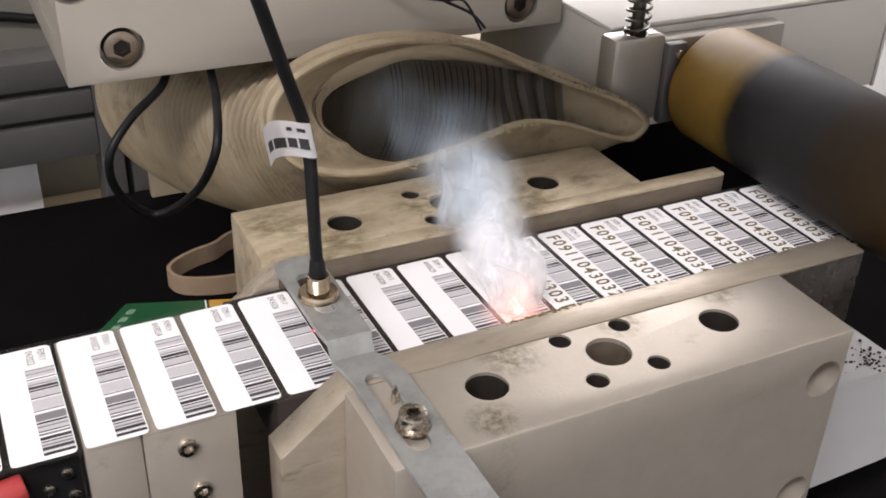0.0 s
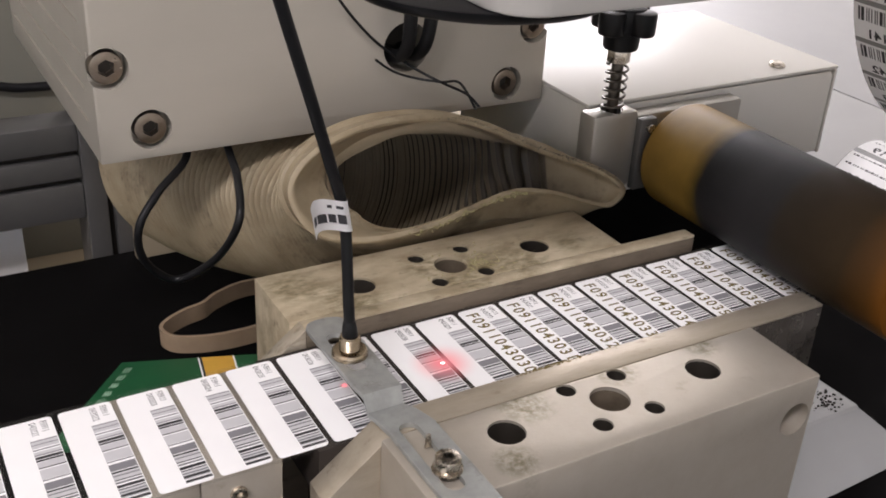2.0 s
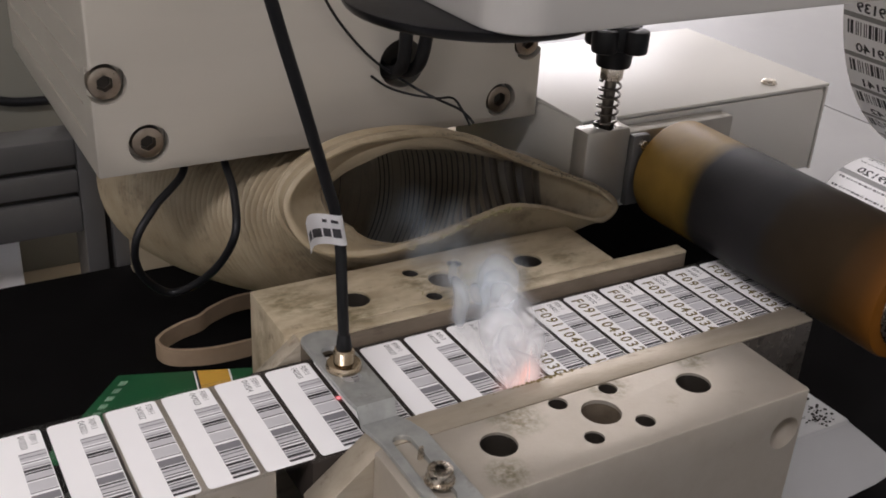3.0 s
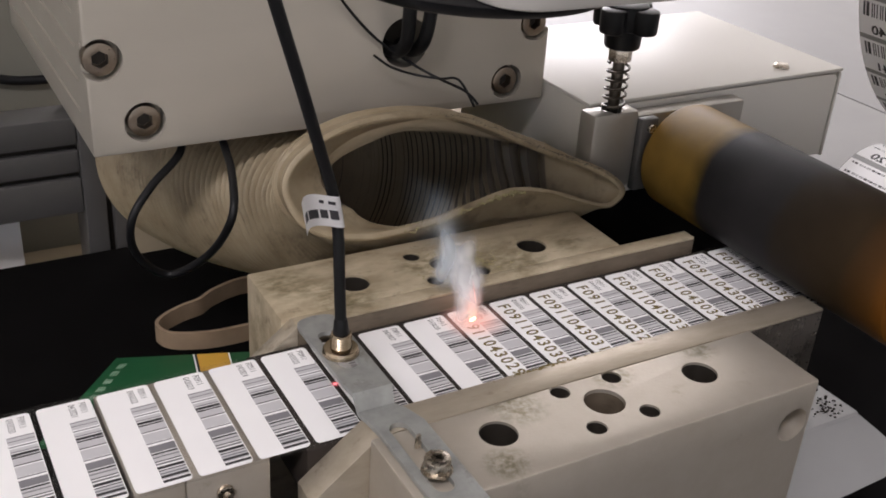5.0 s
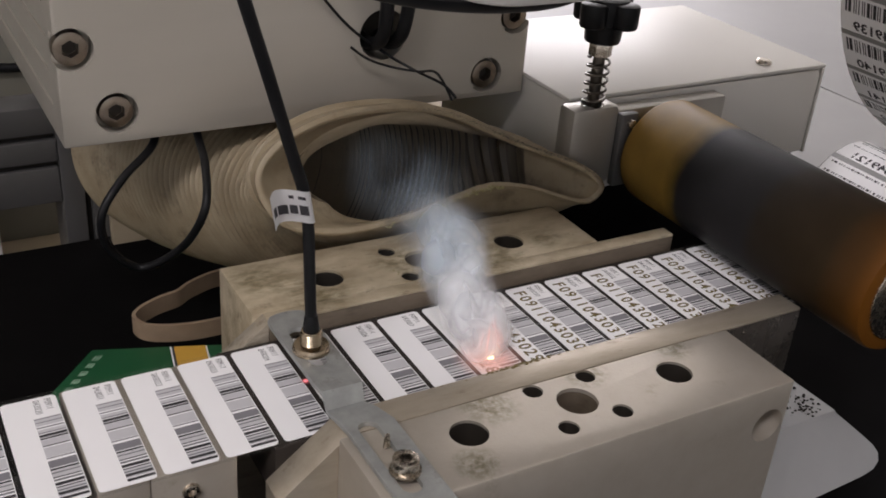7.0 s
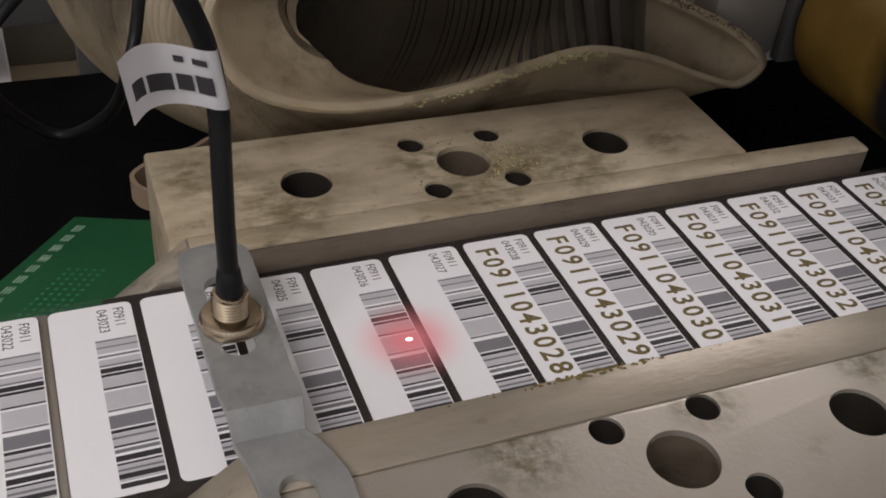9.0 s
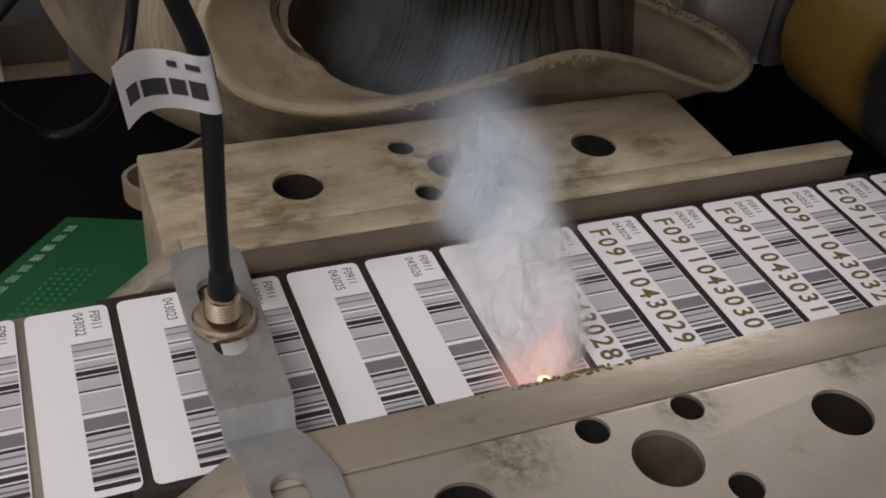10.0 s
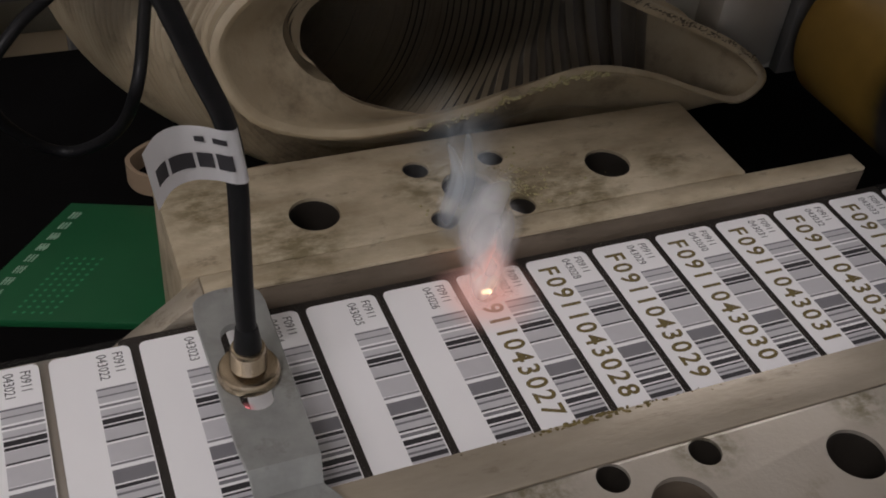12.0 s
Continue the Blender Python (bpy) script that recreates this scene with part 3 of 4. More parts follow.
# ---- the extraction hose
def hose():
    lip = [(85, 104, 9.5), (76, 110, 17.5), (52, 118, 27), (20, 126, 41), (-16, 126, 44.5), (-42, 122, 39), (-53, 118, 27), (-46, 112, 12),
           (-26, 109, 6), (0, 109, 6.8), (20, 110, 10.8), (37, 110.5, 13.2), (54, 109, 9.8), (67, 106.5, 5), (78, 103, 3)]
    RIB, n_round, n_long = 2.9, 88, 1100
    rim = smooth_line(lip, n_round, closed=True)
    path = smooth_line([(14, 115, 20), (9, 135, 16), (0, 157, 10), (-12, 183, 2), (-23, 212, -7), (-31, 246, -16), (-34, 290, -28)], n_long)
    axis = (path[5] - path[0]).normalized()
    outward = []
    for j in range(n_round):
        nrm = (rim[(j + 1) % n_round] - rim[j - 1]).cross(axis).normalized()
        outward.append(nrm)
    if outward[0].dot(rim[0] - path[0]) < 0:
        outward = [-v for v in outward]
    length = [0.0]
    for a, b in zip(path, path[1:]):
        length.append(length[-1] + (b - a).length)

    def cuff_end(ang):
        return 14 + 13 * max(0.0, -math.cos(ang)) ** 2

    def shell(inset):
        rings = []
        for k, p in enumerate(path):
            d = (path[min(k + 1, n_long - 1)] - path[max(k - 1, 0)]).normalized()
            side = d.cross(Vector((0, 0, 1))).normalized()
            up = side.cross(d)
            s = length[k]
            w = min(1.0, s / 60)
            w = w * w * (3 - 2 * w)
            wide = w
            # it passes under the mounting block
            roof = min(26 + 14 * wide, 27 - p.z + max(0.0, (150 - p.y) * 0.6))
            ring = []
            for j, q in enumerate(rim):
                ang = 2 * math.pi * (j / n_round)
                w = min(1.0, s / (60 - 36 * max(0.0, math.cos(ang)) ** 2))
                w = w * w * (3 - 2 * w)
                start = cuff_end(ang) if inset else 7
                rib = (2.8 * (abs(math.sin(math.pi * s / RIB)) ** 0.8 - 0.5) if inset == 0 else 3.0 * (abs(math.sin(math.pi * s / RIB)) ** 0.8 - 0.85)) * min(1.0, (s - start) / 5) if s > start else 0.0
                c = p + side * ((49 + rib - inset) * math.cos(ang)) + up * (((roof if math.sin(ang) > 0 else 41 + 6 * wide) + rib - inset) * math.sin(ang))
                off = q - path[0]
                o = p + off + outward[j] * (rib - inset)
                if s < 4 and inset == 0:
                    o = o + off.normalized() * (1.3 * (1 - s / 4))
                drop = min(1.0, s / 13)
                o = o - Vector((0, 0, 17 * drop * drop * (3 - 2 * drop) * max(0.0, -math.sin(ang)) ** 0.6))
                whole = o.lerp(c, w)
                if inset:
                    # the cuff is drawn in like a funnel at its closed side
                    pinch = 16 * max(0.0, math.cos(ang - 2.75)) ** 1.3 * min(1.0, s / 13) * max(0.0, min(1.0, (60 - s) / 30))
                    whole = whole + (p - whole).normalized() * pinch
                ring.append(whole)
            rings.append(ring)
        return rings

    def loft(rings, flip, keep=None):
        bm = bmesh.new()
        vr = [[bm.verts.new(v * MM) for v in r] for r in rings]
        for k, (a, b) in enumerate(zip(vr, vr[1:])):
            for j in range(n_round):
                if keep and not keep(k, j):
                    continue
                i = (j + 1) % n_round
                f = (a[j], a[i], b[i], b[j])
                bm.faces.new(f if flip else f[::-1])
        bmesh.ops.delete(bm, geom=[v for v in bm.verts if not v.link_faces], context="VERTS")
        return bm

    def in_cuff(k, j):
        return length[k] < cuff_end(2 * math.pi * j / n_round)
    outer, inner = shell(0), shell(1.9)
    edge = [[a.lerp(b, w) - Vector((0, 0.9 * math.sin(math.pi * w), 0)) for a, b in zip(outer[0], inner[0])] for w in (0, 0.25, 0.5, 0.75, 1)]
    t = thing("extraction_hose", "flattened mouth of a ribbed cream plastic fume hose", "hose")
    part("hose_body", loft(edge[::-1] + outer, False), HOSE, t, "ribbed cream outside")
    part("cuff", loft(inner, True, in_cuff), HOSE, t, "smooth cream cuff inside the mouth")
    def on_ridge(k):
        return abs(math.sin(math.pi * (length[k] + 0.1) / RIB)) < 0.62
    # Black grooves, pale ridges: rib light and shade as colour, besides soot.
    part("lining", loft(inner, True, lambda k, j: not in_cuff(k, j) and not on_ridge(k)), HOSE_GROOVE, t, "black grooves between the ribs inside, soot and painted shade")["kind"] = "stuff"
    part("ribs", loft(inner, True, lambda k, j: not in_cuff(k, j) and on_ridge(k)), HOSE_IN, t, "pale ribs in a lit tone, soot and painted shade towards one side")["kind"] = "stuff"
    # Added near-black closure keeps light out of the cut hose end.
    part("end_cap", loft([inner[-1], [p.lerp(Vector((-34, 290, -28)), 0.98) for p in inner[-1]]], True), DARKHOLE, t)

    def on_rim(u):
        f = u / len(lip) * n_round
        k = int(f)
        return rim[k % n_round].lerp(rim[(k + 1) % n_round], f - k)
    rng = random.Random(3)
    bm = bmesh.new()
    for k in range(420):
        u = rng.random() ** 0.8
        q = on_rim(8.6 + 2.6 * u)
        r = rng.uniform(0.2, 0.75) * (1 - 0.5 * abs(u - 0.55))
        bmesh.ops.create_icosphere(bm, subdivisions=1, radius=r * MM, matrix=Matrix.Translation((q + Vector((rng.gauss(0, 1.2), rng.uniform(-1.3, 0.9), rng.gauss(0.1, 0.45)))) * MM) @ Matrix.Diagonal((rng.uniform(0.6, 1.8), rng.uniform(0.6, 1.4), rng.uniform(0.5, 1.2), 1)))
    part("dust_crust", bm, CRUST, t, "pale crumbly dust crust on the lip")["kind"] = "stuff"
    bm = bmesh.new()
    for k in range(520):
        u = rng.betavariate(1.4, 1.6)
        q = on_rim(0.4 + 3.0 * u)
        r = rng.uniform(0.08, 0.24)
        spot = q + Vector((rng.gauss(0, 0.6), rng.uniform(-1.0, -0.5), rng.gauss(-0.3, 0.4)))
        bmesh.ops.create_icosphere(bm, subdivisions=1, radius=r * MM, matrix=Matrix.Translation(spot * MM) @ Matrix.Diagonal((rng.uniform(1.0, 2.4), rng.uniform(0.7, 1.6), 0.6, 1)))
    part("soot_crust", bm, SOOT, t, "dark soot crust along the upper lip")["kind"] = "stuff"


hose()


# ---- the plate behind with its screws, cables and wire
def backing_head():
    t = thing("mounting_block", "silver anodised mounting block with counterbored screws", "block")
    base = box(-108, 79.3, 158, 330, 30, 230, 0.9)
    cut = bmesh.new()
    spots = ((-102.7, 64.7), (-89.4, 41), (60.4, 39.4), (72.4, 63.2))
    for x, z in spots:
        cyl((x, 150, z), (x, 165, z), 7.4, bm=cut)
    cyl((12.2, 150, 60.4), (12.2, 185, 60.4), 10.0, bm=cut)
    for z in (42, 54, 66, 78):
        box(-112, -107.2, 172, 320, z - 0.8, z + 0.8, 0, bm=cut)
    part("body", carve(base, cut), MOUNT, t)
    # Near-black plug: the shade of the cable hole as colour.
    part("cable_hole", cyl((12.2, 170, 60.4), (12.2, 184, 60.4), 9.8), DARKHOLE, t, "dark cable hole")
    for x, z in spots:
        socket_screw("mounting_screw", (x, 164.6, z), (0, -1, 0), 5.9, 5.6, "browned steel socket screw sunk in a counterbore", group="mounting screws", mat=BROWNED)
    c = thing("lamp_cable", "pair of black cables coming out of a hole", "cable")
    for dx in (-3.6, 3.9):
        part("strand", tube([(12 + dx, 182, 58), (12 + dx, 163, 56), (12 + dx, 151, 62), (12 + dx * 1.2, 147, 76), (12 + dx * 1.2, 146, 94), (10 + dx, 130, 112)], 2.7, 40), CABLE, c)
    w = thing("thin_wire", "thin dark wire twisted round itself", "wire")
    part("strand", tube([(-47, 120, 130), (-34, 138, 104), (-20, 152, 84), (-4, 155, 66), (12, 154, 54), (21, 146, 49), (25, 132, 48), (28, 127, 44)], 0.55, 60, 8), CABLE, w)
    part("strand", tube([(-3, 154.5, 58), (4, 153, 53), (13, 150, 50), (20, 143, 50), (23, 134, 52), (27, 128, 43)], 0.5, 50, 8), CABLE, w)
    l = thing("cable_loop", "black cable hanging in a loop", "cable")
    part("loop", tube([(-72, 180, 34), (-76, 164, 26), (-91, 150, 20), (-100, 145, 10), (-98, 150, -6), (-86, 154, -19), (-74, 142, -7), (-69, 128, 14), (-64, 142, 24), (-60, 162, 26), (-58, 180, 34)], 1.5, 90), CABLE, l)


backing_head()


# ---- feed drive box with pressure arm, spring and knob
def feed_drive():
    t = thing("drive_box", "cream enamelled sheet metal drive box", "box")
    part("body", box(81.2, 226.4, 128.8, 227.4, -6, 36.0, 0.6), CREAM, t)
    part("lid", box(80.5, 227, 126.6, 228, 36.4, 38, 0.5), CREAM, t, "folded sheet lid with a bright edge")
    part("front_panel", prism([(83.6, -5), (224.4, -5), (224.4, 33.4), (222.4, 35.6), (83.6, 35.6)], "y", 126.8, 128.4, bevel=0.3), CREAM, t)
    part("side_edge", box(225.2, 226.9, 126.8, 128.6, -6, 36.0, 0.3), CREAM, t)
    part("cover_screw", cyl((197, 137, 38), (197, 137, 40), 4.0, 3.0, bevel=0.5), STEEL, t, "low steel screw head")
    p = thing("pedestal", "black support under the drive box", "support")
    part("body", box(90, 222, 130, 224, -140, -6.2, 1), MAT, p)
    a = thing("pressure_arm", "machined metal pressure arm holding the roller", "arm")
    base = carve(box(76, 99, 116, 127, 3, 37, 2.2), cyl((88.5, 121.5, 25), (88.5, 121.5, 42), 4.7))
    part("housing", base, ARM, a, "upright grey housing")
    # Bore floor near-black in place of the shade of its depth.
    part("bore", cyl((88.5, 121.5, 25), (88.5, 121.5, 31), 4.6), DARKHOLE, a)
    part("bar", box(90, 158, 117.5, 126, 10, 34, 1.6), ARM, a, "flat side bar")
    part("cheek", box(98.6, 107, 113.5, 117.4, 2, 33.5, 0.6), PROFILE, a)
    part("screw", cyl((103, 113.6, 29.5), (103, 111.6, 29.5), 2.0, bevel=0.3), STEEL, a)
    part("stud", cyl((88.5, 121.5, 26), (88.5, 121.5, 62), 2.4, bevel=0.2), DARKSTEEL, a, "dark oiled stud")
    part("stop_nut", cyl((88.5, 121.5, 57), (88.5, 121.5, 62.5), 4.6, seg=6, bevel=0.2), STEEL, a)
    line = []
    for k in range(150):
        q = k / 149 * 2 * math.pi * 6.5
        line.append((88.5 + 4.3 * math.cos(q), 121.5 + 4.3 * math.sin(q), 33 + 23.5 * k / 149))
    part("spring", tube(line, 0.55, seg=8, raw=True), DARKSTEEL, a, "coil spring")
    knob = cyl((88.5, 121.5, 62.4), (88.5, 121.5, 78), 7.0, 8.2, bevel=1.0)
    k = part("knob", knob, BLACKP, a, "black plastic star knob")
    for i in range(4):
        q = radians(20 + 90 * i)
        c = Vector((88.5 + 8.6 * math.cos(q), 121.5 + 8.6 * math.sin(q), 0))
        part("lobe", cyl((c.x, c.y, 69.5), (c.x, c.y, 79), 5.2, 5.4, bevel=1.2), BLACKP, k)
    part("cap", cyl((88.5, 121.5, 70), (88.5, 121.5, 80), 8.8, bevel=1.4), BLACKP, k)


feed_drive()

ROLL = (121.0, 22.4)


def feed_roller():
    t = thing("feed_roller", "amber rubber feed roller with a grey sleeve pressed on the tape", "roller", at=(ROLL[0], 0, TAPE_Z + 0.35 + ROLL[1]))
    r = ROLL[1]
    part("rubber_cover", cyl((0, -13, 0), (0, 112, 0), r, seg=96, bevel=2.2), ROLLERM, t, "amber rubber, worn grey in the middle")
    part("end_face", cyl((0, -13.6, 0), (0, -12.4, 0), r - 5, seg=64, bevel=0.3), STEEL, t)
    part("shaft", cyl((0, -30, 0), (0, 124, 0), 6.0, bevel=0.6), STEEL, t, "bright steel shaft")
    part("collar", cyl((0, -17, 0), (0, -13.2, 0), 9.5, bevel=0.8), STEEL, t)
    return t


ROLLER = feed_roller()


# ---- take-up side: tape round a guide drum and on the reel
def tape_drum(name, label, cx, cz, r, core, first, category):
    t = thing(name, label, category, at=(cx, 0, cz))
    part("core", cyl((0, 23, 0), (0, 74, 0), core, seg=72, bevel=0.5), CREAM, t)
    shell = cyl((0, 23.4, 0), (0, 73.4, 0), r - 0.15, seg=120, bevel=0.1)
    part("wound_tape", shell, GREYTOP, t, "wound carrier tape")
    n = int(2 * math.pi * r / PITCH)
    for k in range(n):
        a0 = 2 * math.pi * k / n
        span = 15.0 / r
        bm = bmesh.new()
        rows = []
        for i in range(7):
            q = a0 + span * i / 6
            rows.append([bm.verts.new(Vector((r * math.cos(q), y, r * math.sin(q))) * MM) for y in (23.8, 73.0)])
        for a, b in zip(rows, rows[1:]):
            bm.faces.new((a[0], a[1], b[1], b[0]))
        lab = part("label", bm, LABELM, t)
        ink = bmesh.new()

        def on(u, y):
            q = a0 + span * u
            return Vector(((r + 0.06) * math.cos(q), y, (r + 0.06) * math.sin(q))) * MM
        y = 71.0
        rng = random.Random(7)
        while y > 26:
            w = rng.choice((0.5, 0.5, 0.9, 1.4))
            ink.faces.new([ink.verts.new(on(u, yy)) for u, yy in ((0.08, y), (0.46, y), (0.46, y - w), (0.08, y - w))])
            y -= w + rng.choice((0.5, 0.8, 1.1))
        text = "F091104" + str(9117 + (k + first) % 40)[-4:]
        vs, fs = letters(text, 5.3)
        made = [ink.verts.new(on(0.93 - v.y / 15.0, 29.5 + v.x * 1.3)) for v in vs]
        for f in fs:
            ink.faces.new([made[i] for i in f])
        part("print", ink, INK, lab, "barcode and number", smooth=False)
    return t


GUIDE = tape_drum("guide_drum", "guide drum wrapped with printed white labels", 191, 0.5, 25, 22, 0, "roller")
REEL = tape_drum("take_up_reel", "take-up reel of printed white barcode labels", 250, 115, 95, 60, 5, "reel")


# ---- laser head over the station
def laser_head():
    t = thing("laser_head", "grey laser marking head above the station", "laser head")
    pts = []
    for k in range(13):
        q = radians(180 + 90 * k / 12)
        pts.append((-24 + 14 * math.cos(q), 27 + 14 * math.sin(q)))
    pts += [(300, 13), (300, 84), (-38, 84)]
    part("housing", prism(pts, "z", 113.5, 215, bevel=1.5), HEAD, t)
    part("lens_ring", cyl((-20, 56, 110.2), (-20, 56, 113.7), 37, 39, seg=64, bevel=1.0), BLACKP, t, "black lens ring")
    part("lens", cyl((-20, 56, 109.6), (-20, 56, 110.3), 28, seg=48), DARKHOLE, t)


laser_head()


# ---- loose things on the black table
def table_things():
    t = thing("green_card_box", "flat green printed card box with a gold stripe", "card box", at=(-84.5, 282, -140))
    t.rotation_euler = (0, 0, radians(-18.5))

    def lean(bm):
        # the folded card has slanting ends
        for v in bm.verts:
            v.co.x += 0.42 * v.co.y
        return bm
    part("card", lean(box(0, 150, -68, 0, 0.2, 4, 0.6)), CARDG, t)
    def slant(bm):
        # the stripe runs the other way than the ends
        for v in bm.verts:
            v.co.x -= 0.15 * v.co.y
        return bm
    part("gold_stripe", slant(box(41, 57, -66, -0.5, 4.02, 4.1, 0)), GOLD, t, "gold stripe")
    part("dark_line", slant(box(39.8, 40.9, -66, -0.5, 4.02, 4.1, 0)), INK, t)
    for x in (38.9, 57.1):
        part("white_line", slant(box(x, x + 0.8, -66, -0.5, 4.02, 4.1, 0)), LABELM, t)
    bm = bmesh.new()
    rng = random.Random(2)
    for k in range(9):
        y = -6 - k * 6.6
        for a in range(3):
            box(5 + 1.3 * a, 5.8 + 1.3 * a, y - 4.2, y, 4.02, 4.06, 0, bm=bm)
        box(5, 8.8, y - 2.4 + rng.uniform(-1, 1), y - 1.6, 4.02, 4.07, 0, bm=bm)
    part("lettering", lean(bm), PALEINK, t, "row of pale lettering bars", smooth=False)
    bm = bmesh.new()
    for i in range(22):
        for j in range(11):
            x, y = 20 + i * 3.2, -34 - j * 3.0
            if x < 34:
                bmesh.ops.create_circle(bm, cap_ends=True, radius=0.7 * MM, segments=6, matrix=Matrix.Translation(Vector((x, y, 4.05)) * MM))
    part("dot_pattern", lean(bm), PALEINK, t, "fine pale dot pattern", smooth=False).data.materials[0] = CARDDOT
    # belt ring standing on edge
    ring = smooth_line([(-59, 295), (-54, 303), (-42, 309.5), (-30, 313), (-20, 320), (0, 326), (30, 320), (42, 306), (34, 290), (4, 279), (-30, 277), (-53, 284)], 90, closed=True)
    bm = bmesh.new()
    cols = []
    for i, p in enumerate(ring):
        d = (ring[(i + 1) % 90] - ring[i - 1]).normalized()
        nrm = Vector((-d.y, d.x))
        col = []
        for off, z in ((-1, -139.8), (1, -139.8), (1, -129.5), (-1, -129.5)):
            col.append(bm.verts.new(Vector((p.x + nrm.x * off, p.y + nrm.y * off, z)) * MM))
        cols.append(col)
    for i in range(90):
        a, b = cols[i], cols[(i + 1) % 90]
        for k in range(4):
            bm.faces.new((a[k], a[(k + 1) % 4], b[(k + 1) % 4], b[k]))
    tagged(part("belt_ring", bm, LEATHER), "tan leather-like belt ring standing on edge", "belt")


CARDDOT = material("card_dot_ink", (0.03, 0.22, 0.09), 0.5, 0.0)
table_things()


def chute():
    t = thing("waste_chute", "bent bare sheet metal chute with dark crumbs", "chute")
    part("flange", prism([(58, -70.6), (25.2, -70), (24.2, -71.2), (58, -71.8)], "x", 82, 160, bevel=0.15), ZINCP, t, "flat top flange")
    down = Vector((0, -49.0, -69.6)).normalized()
    out = Vector((0, -69.6, 49.0)).normalized()
    bm = bmesh.new()
    edge = [(82, 0), (159.5, 0), (168, 9), (176, 18), (178, 22), (177, 25.5), (173, 27.8), (166, 28.8), (137, 30), (82, 31)]
    top = [bm.verts.new((Vector((x, 25, -70.4)) + down * d) * MM) for x, d in edge]
    low = [bm.verts.new(v.co - out * 1.0 * MM) for v in top]
    bm.faces.new(top)
    bm.faces.new(low[::-1])
    for k in range(len(edge)):
        q = (k + 1) % len(edge)
        bm.faces.new((top[q], top[k], low[k], low[q]))
    part("slope", bm, ZINCP, t, "sloping sheet with a rounded corner", smooth=False)
    part("leg", box(84, 98, 34, 48, -140, -71.9, 0.5), ZINCP, t)
    rng = random.Random(9)
    bm = bmesh.new()
    for k in range(80):
        x, y = rng.gauss(149, 6), rng.gauss(33, 5)
        if x < 159 and 26 < y < 56:
            bmesh.ops.create_icosphere(bm, subdivisions=1, radius=rng.uniform(0.2, 0.75) * MM, matrix=Matrix.Translation(Vector((x, y, -70.1)) * MM))
    tagged(part("burnt_crumbs", bm, DARKHOLE), "dark burnt crumbs lying on the chute", "crumbs", kind="stuff")


ZINCP = material("bare_sheet_steel", (0.34, 0.34, 0.345), 0.42, 0.4, (0.30, 0.30, 0.30), 30, 0.5, None, 1500, bump=0.05)
chute()


def frame_profile():
    t = thing("profile_frame", "grey slotted aluminium profile frame", "frame")
    for x0, x1 in ((-69, -56), (-52, -39)):
        part("post", box(x0, x1, 416, 448, -179.9, 40, 1), PROFILE, t)
    # Near-black fill between the bars stands in for shade in the slots.
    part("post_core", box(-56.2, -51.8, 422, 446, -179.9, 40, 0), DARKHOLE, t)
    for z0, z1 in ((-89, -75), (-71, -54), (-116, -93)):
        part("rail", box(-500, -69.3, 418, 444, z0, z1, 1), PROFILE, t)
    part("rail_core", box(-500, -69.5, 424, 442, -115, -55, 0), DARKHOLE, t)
    w = thing("white_carton", "small plain white carton standing behind the frame", "carton")
    part("body", box(-265, -104, 452, 484, -179.9, -124, 0.8), LABELM, w)
    # Added panel: its dull olive puts the shade of the background into colour.
    o = thing("rear_panel", "olive grey panel in place of shaded background behind the profile frame", "panel")
    part("panel", box(-700, -40, 500, 508, -179.9, 250, 0.6), OLIVE, o)
    k = thing("wall_cable", "black cable running along the olive panel", "cable")
    part("sheath", tube([(-690, 497, -20), (-400, 497, -30), (-140, 497, -48), (-86, 497, -55), (-52, 497, -56), (-42, 497, -58)], 3.0, 60), CABLE, k)
    b = thing("back_board", "beige board behind the hose", "board")
    part("panel", box(-46, 120, 396, 402, -139.9, 60, 0.6), BEIGE, b)


frame_profile()


def ceiling_lamp():
    t = thing("ceiling_lamp", "white twin tube ceiling lamp", "lamp")
    part("tray", box(-1850, -550, -1110, -790, 1735, 1800, 4), LABELM, t)
    for y in (-1030, -870):
        part("tube", cyl((-1830, y, 1720), (-570, y, 1720), 13), TUBE, t, "glowing tube")


TUBE = glow("lamp_tube", (1.0, 0.98, 0.97), 3.0)
ceiling_lamp()


def residue():
    rng = random.Random(21)
    bm = bmesh.new()
    for k in range(130):
        x = rng.gauss(-5, 6) if k % 3 else rng.gauss(-2, 18)
        bmesh.ops.create_icosphere(bm, subdivisions=1, radius=rng.uniform(0.1, 0.42 if k % 3 else 0.2) * MM, matrix=Matrix.Translation(Vector((x, 22.4 + rng.uniform(-0.9, 0.3), rng.uniform(-0.15, 0.1))) * MM) @ Matrix.Diagonal((rng.uniform(0.8, 2.4), 1, 0.7, 1)))
    tagged(part("burnt_residue", bm, BURNT), "dark scorched residue along the rail edge", "residue", kind="stuff")
    bm = bmesh.new()
    for k in range(320):
        a, r = rng.uniform(0, 6.28), abs(rng.gauss(0, 9))
        x, y = 7 + r * 1.0 * math.cos(a), 89 + r * 0.8 * math.sin(a)
        if y < 79.5 or y > 110 or any((x - cx) ** 2 + (y - cy) ** 2 < rr for cx, cy, rr in ((-2.2, 91.6, 42), (7.3, 82.4, 12), (7.3, 100.8, 12), (-11.7, 82.4, 12), (-11.7, 100.8, 12))):
            continue
        bmesh.ops.create_icosphere(bm, subdivisions=1, radius=rng.uniform(0.1, 0.42) * MM, matrix=Matrix.Translation(Vector((x, y, 0.05)) * MM))
    tagged(part("dust", bm, CRUST), "fine olive dust round the drilled holes", "dust", kind="stuff")


residue()


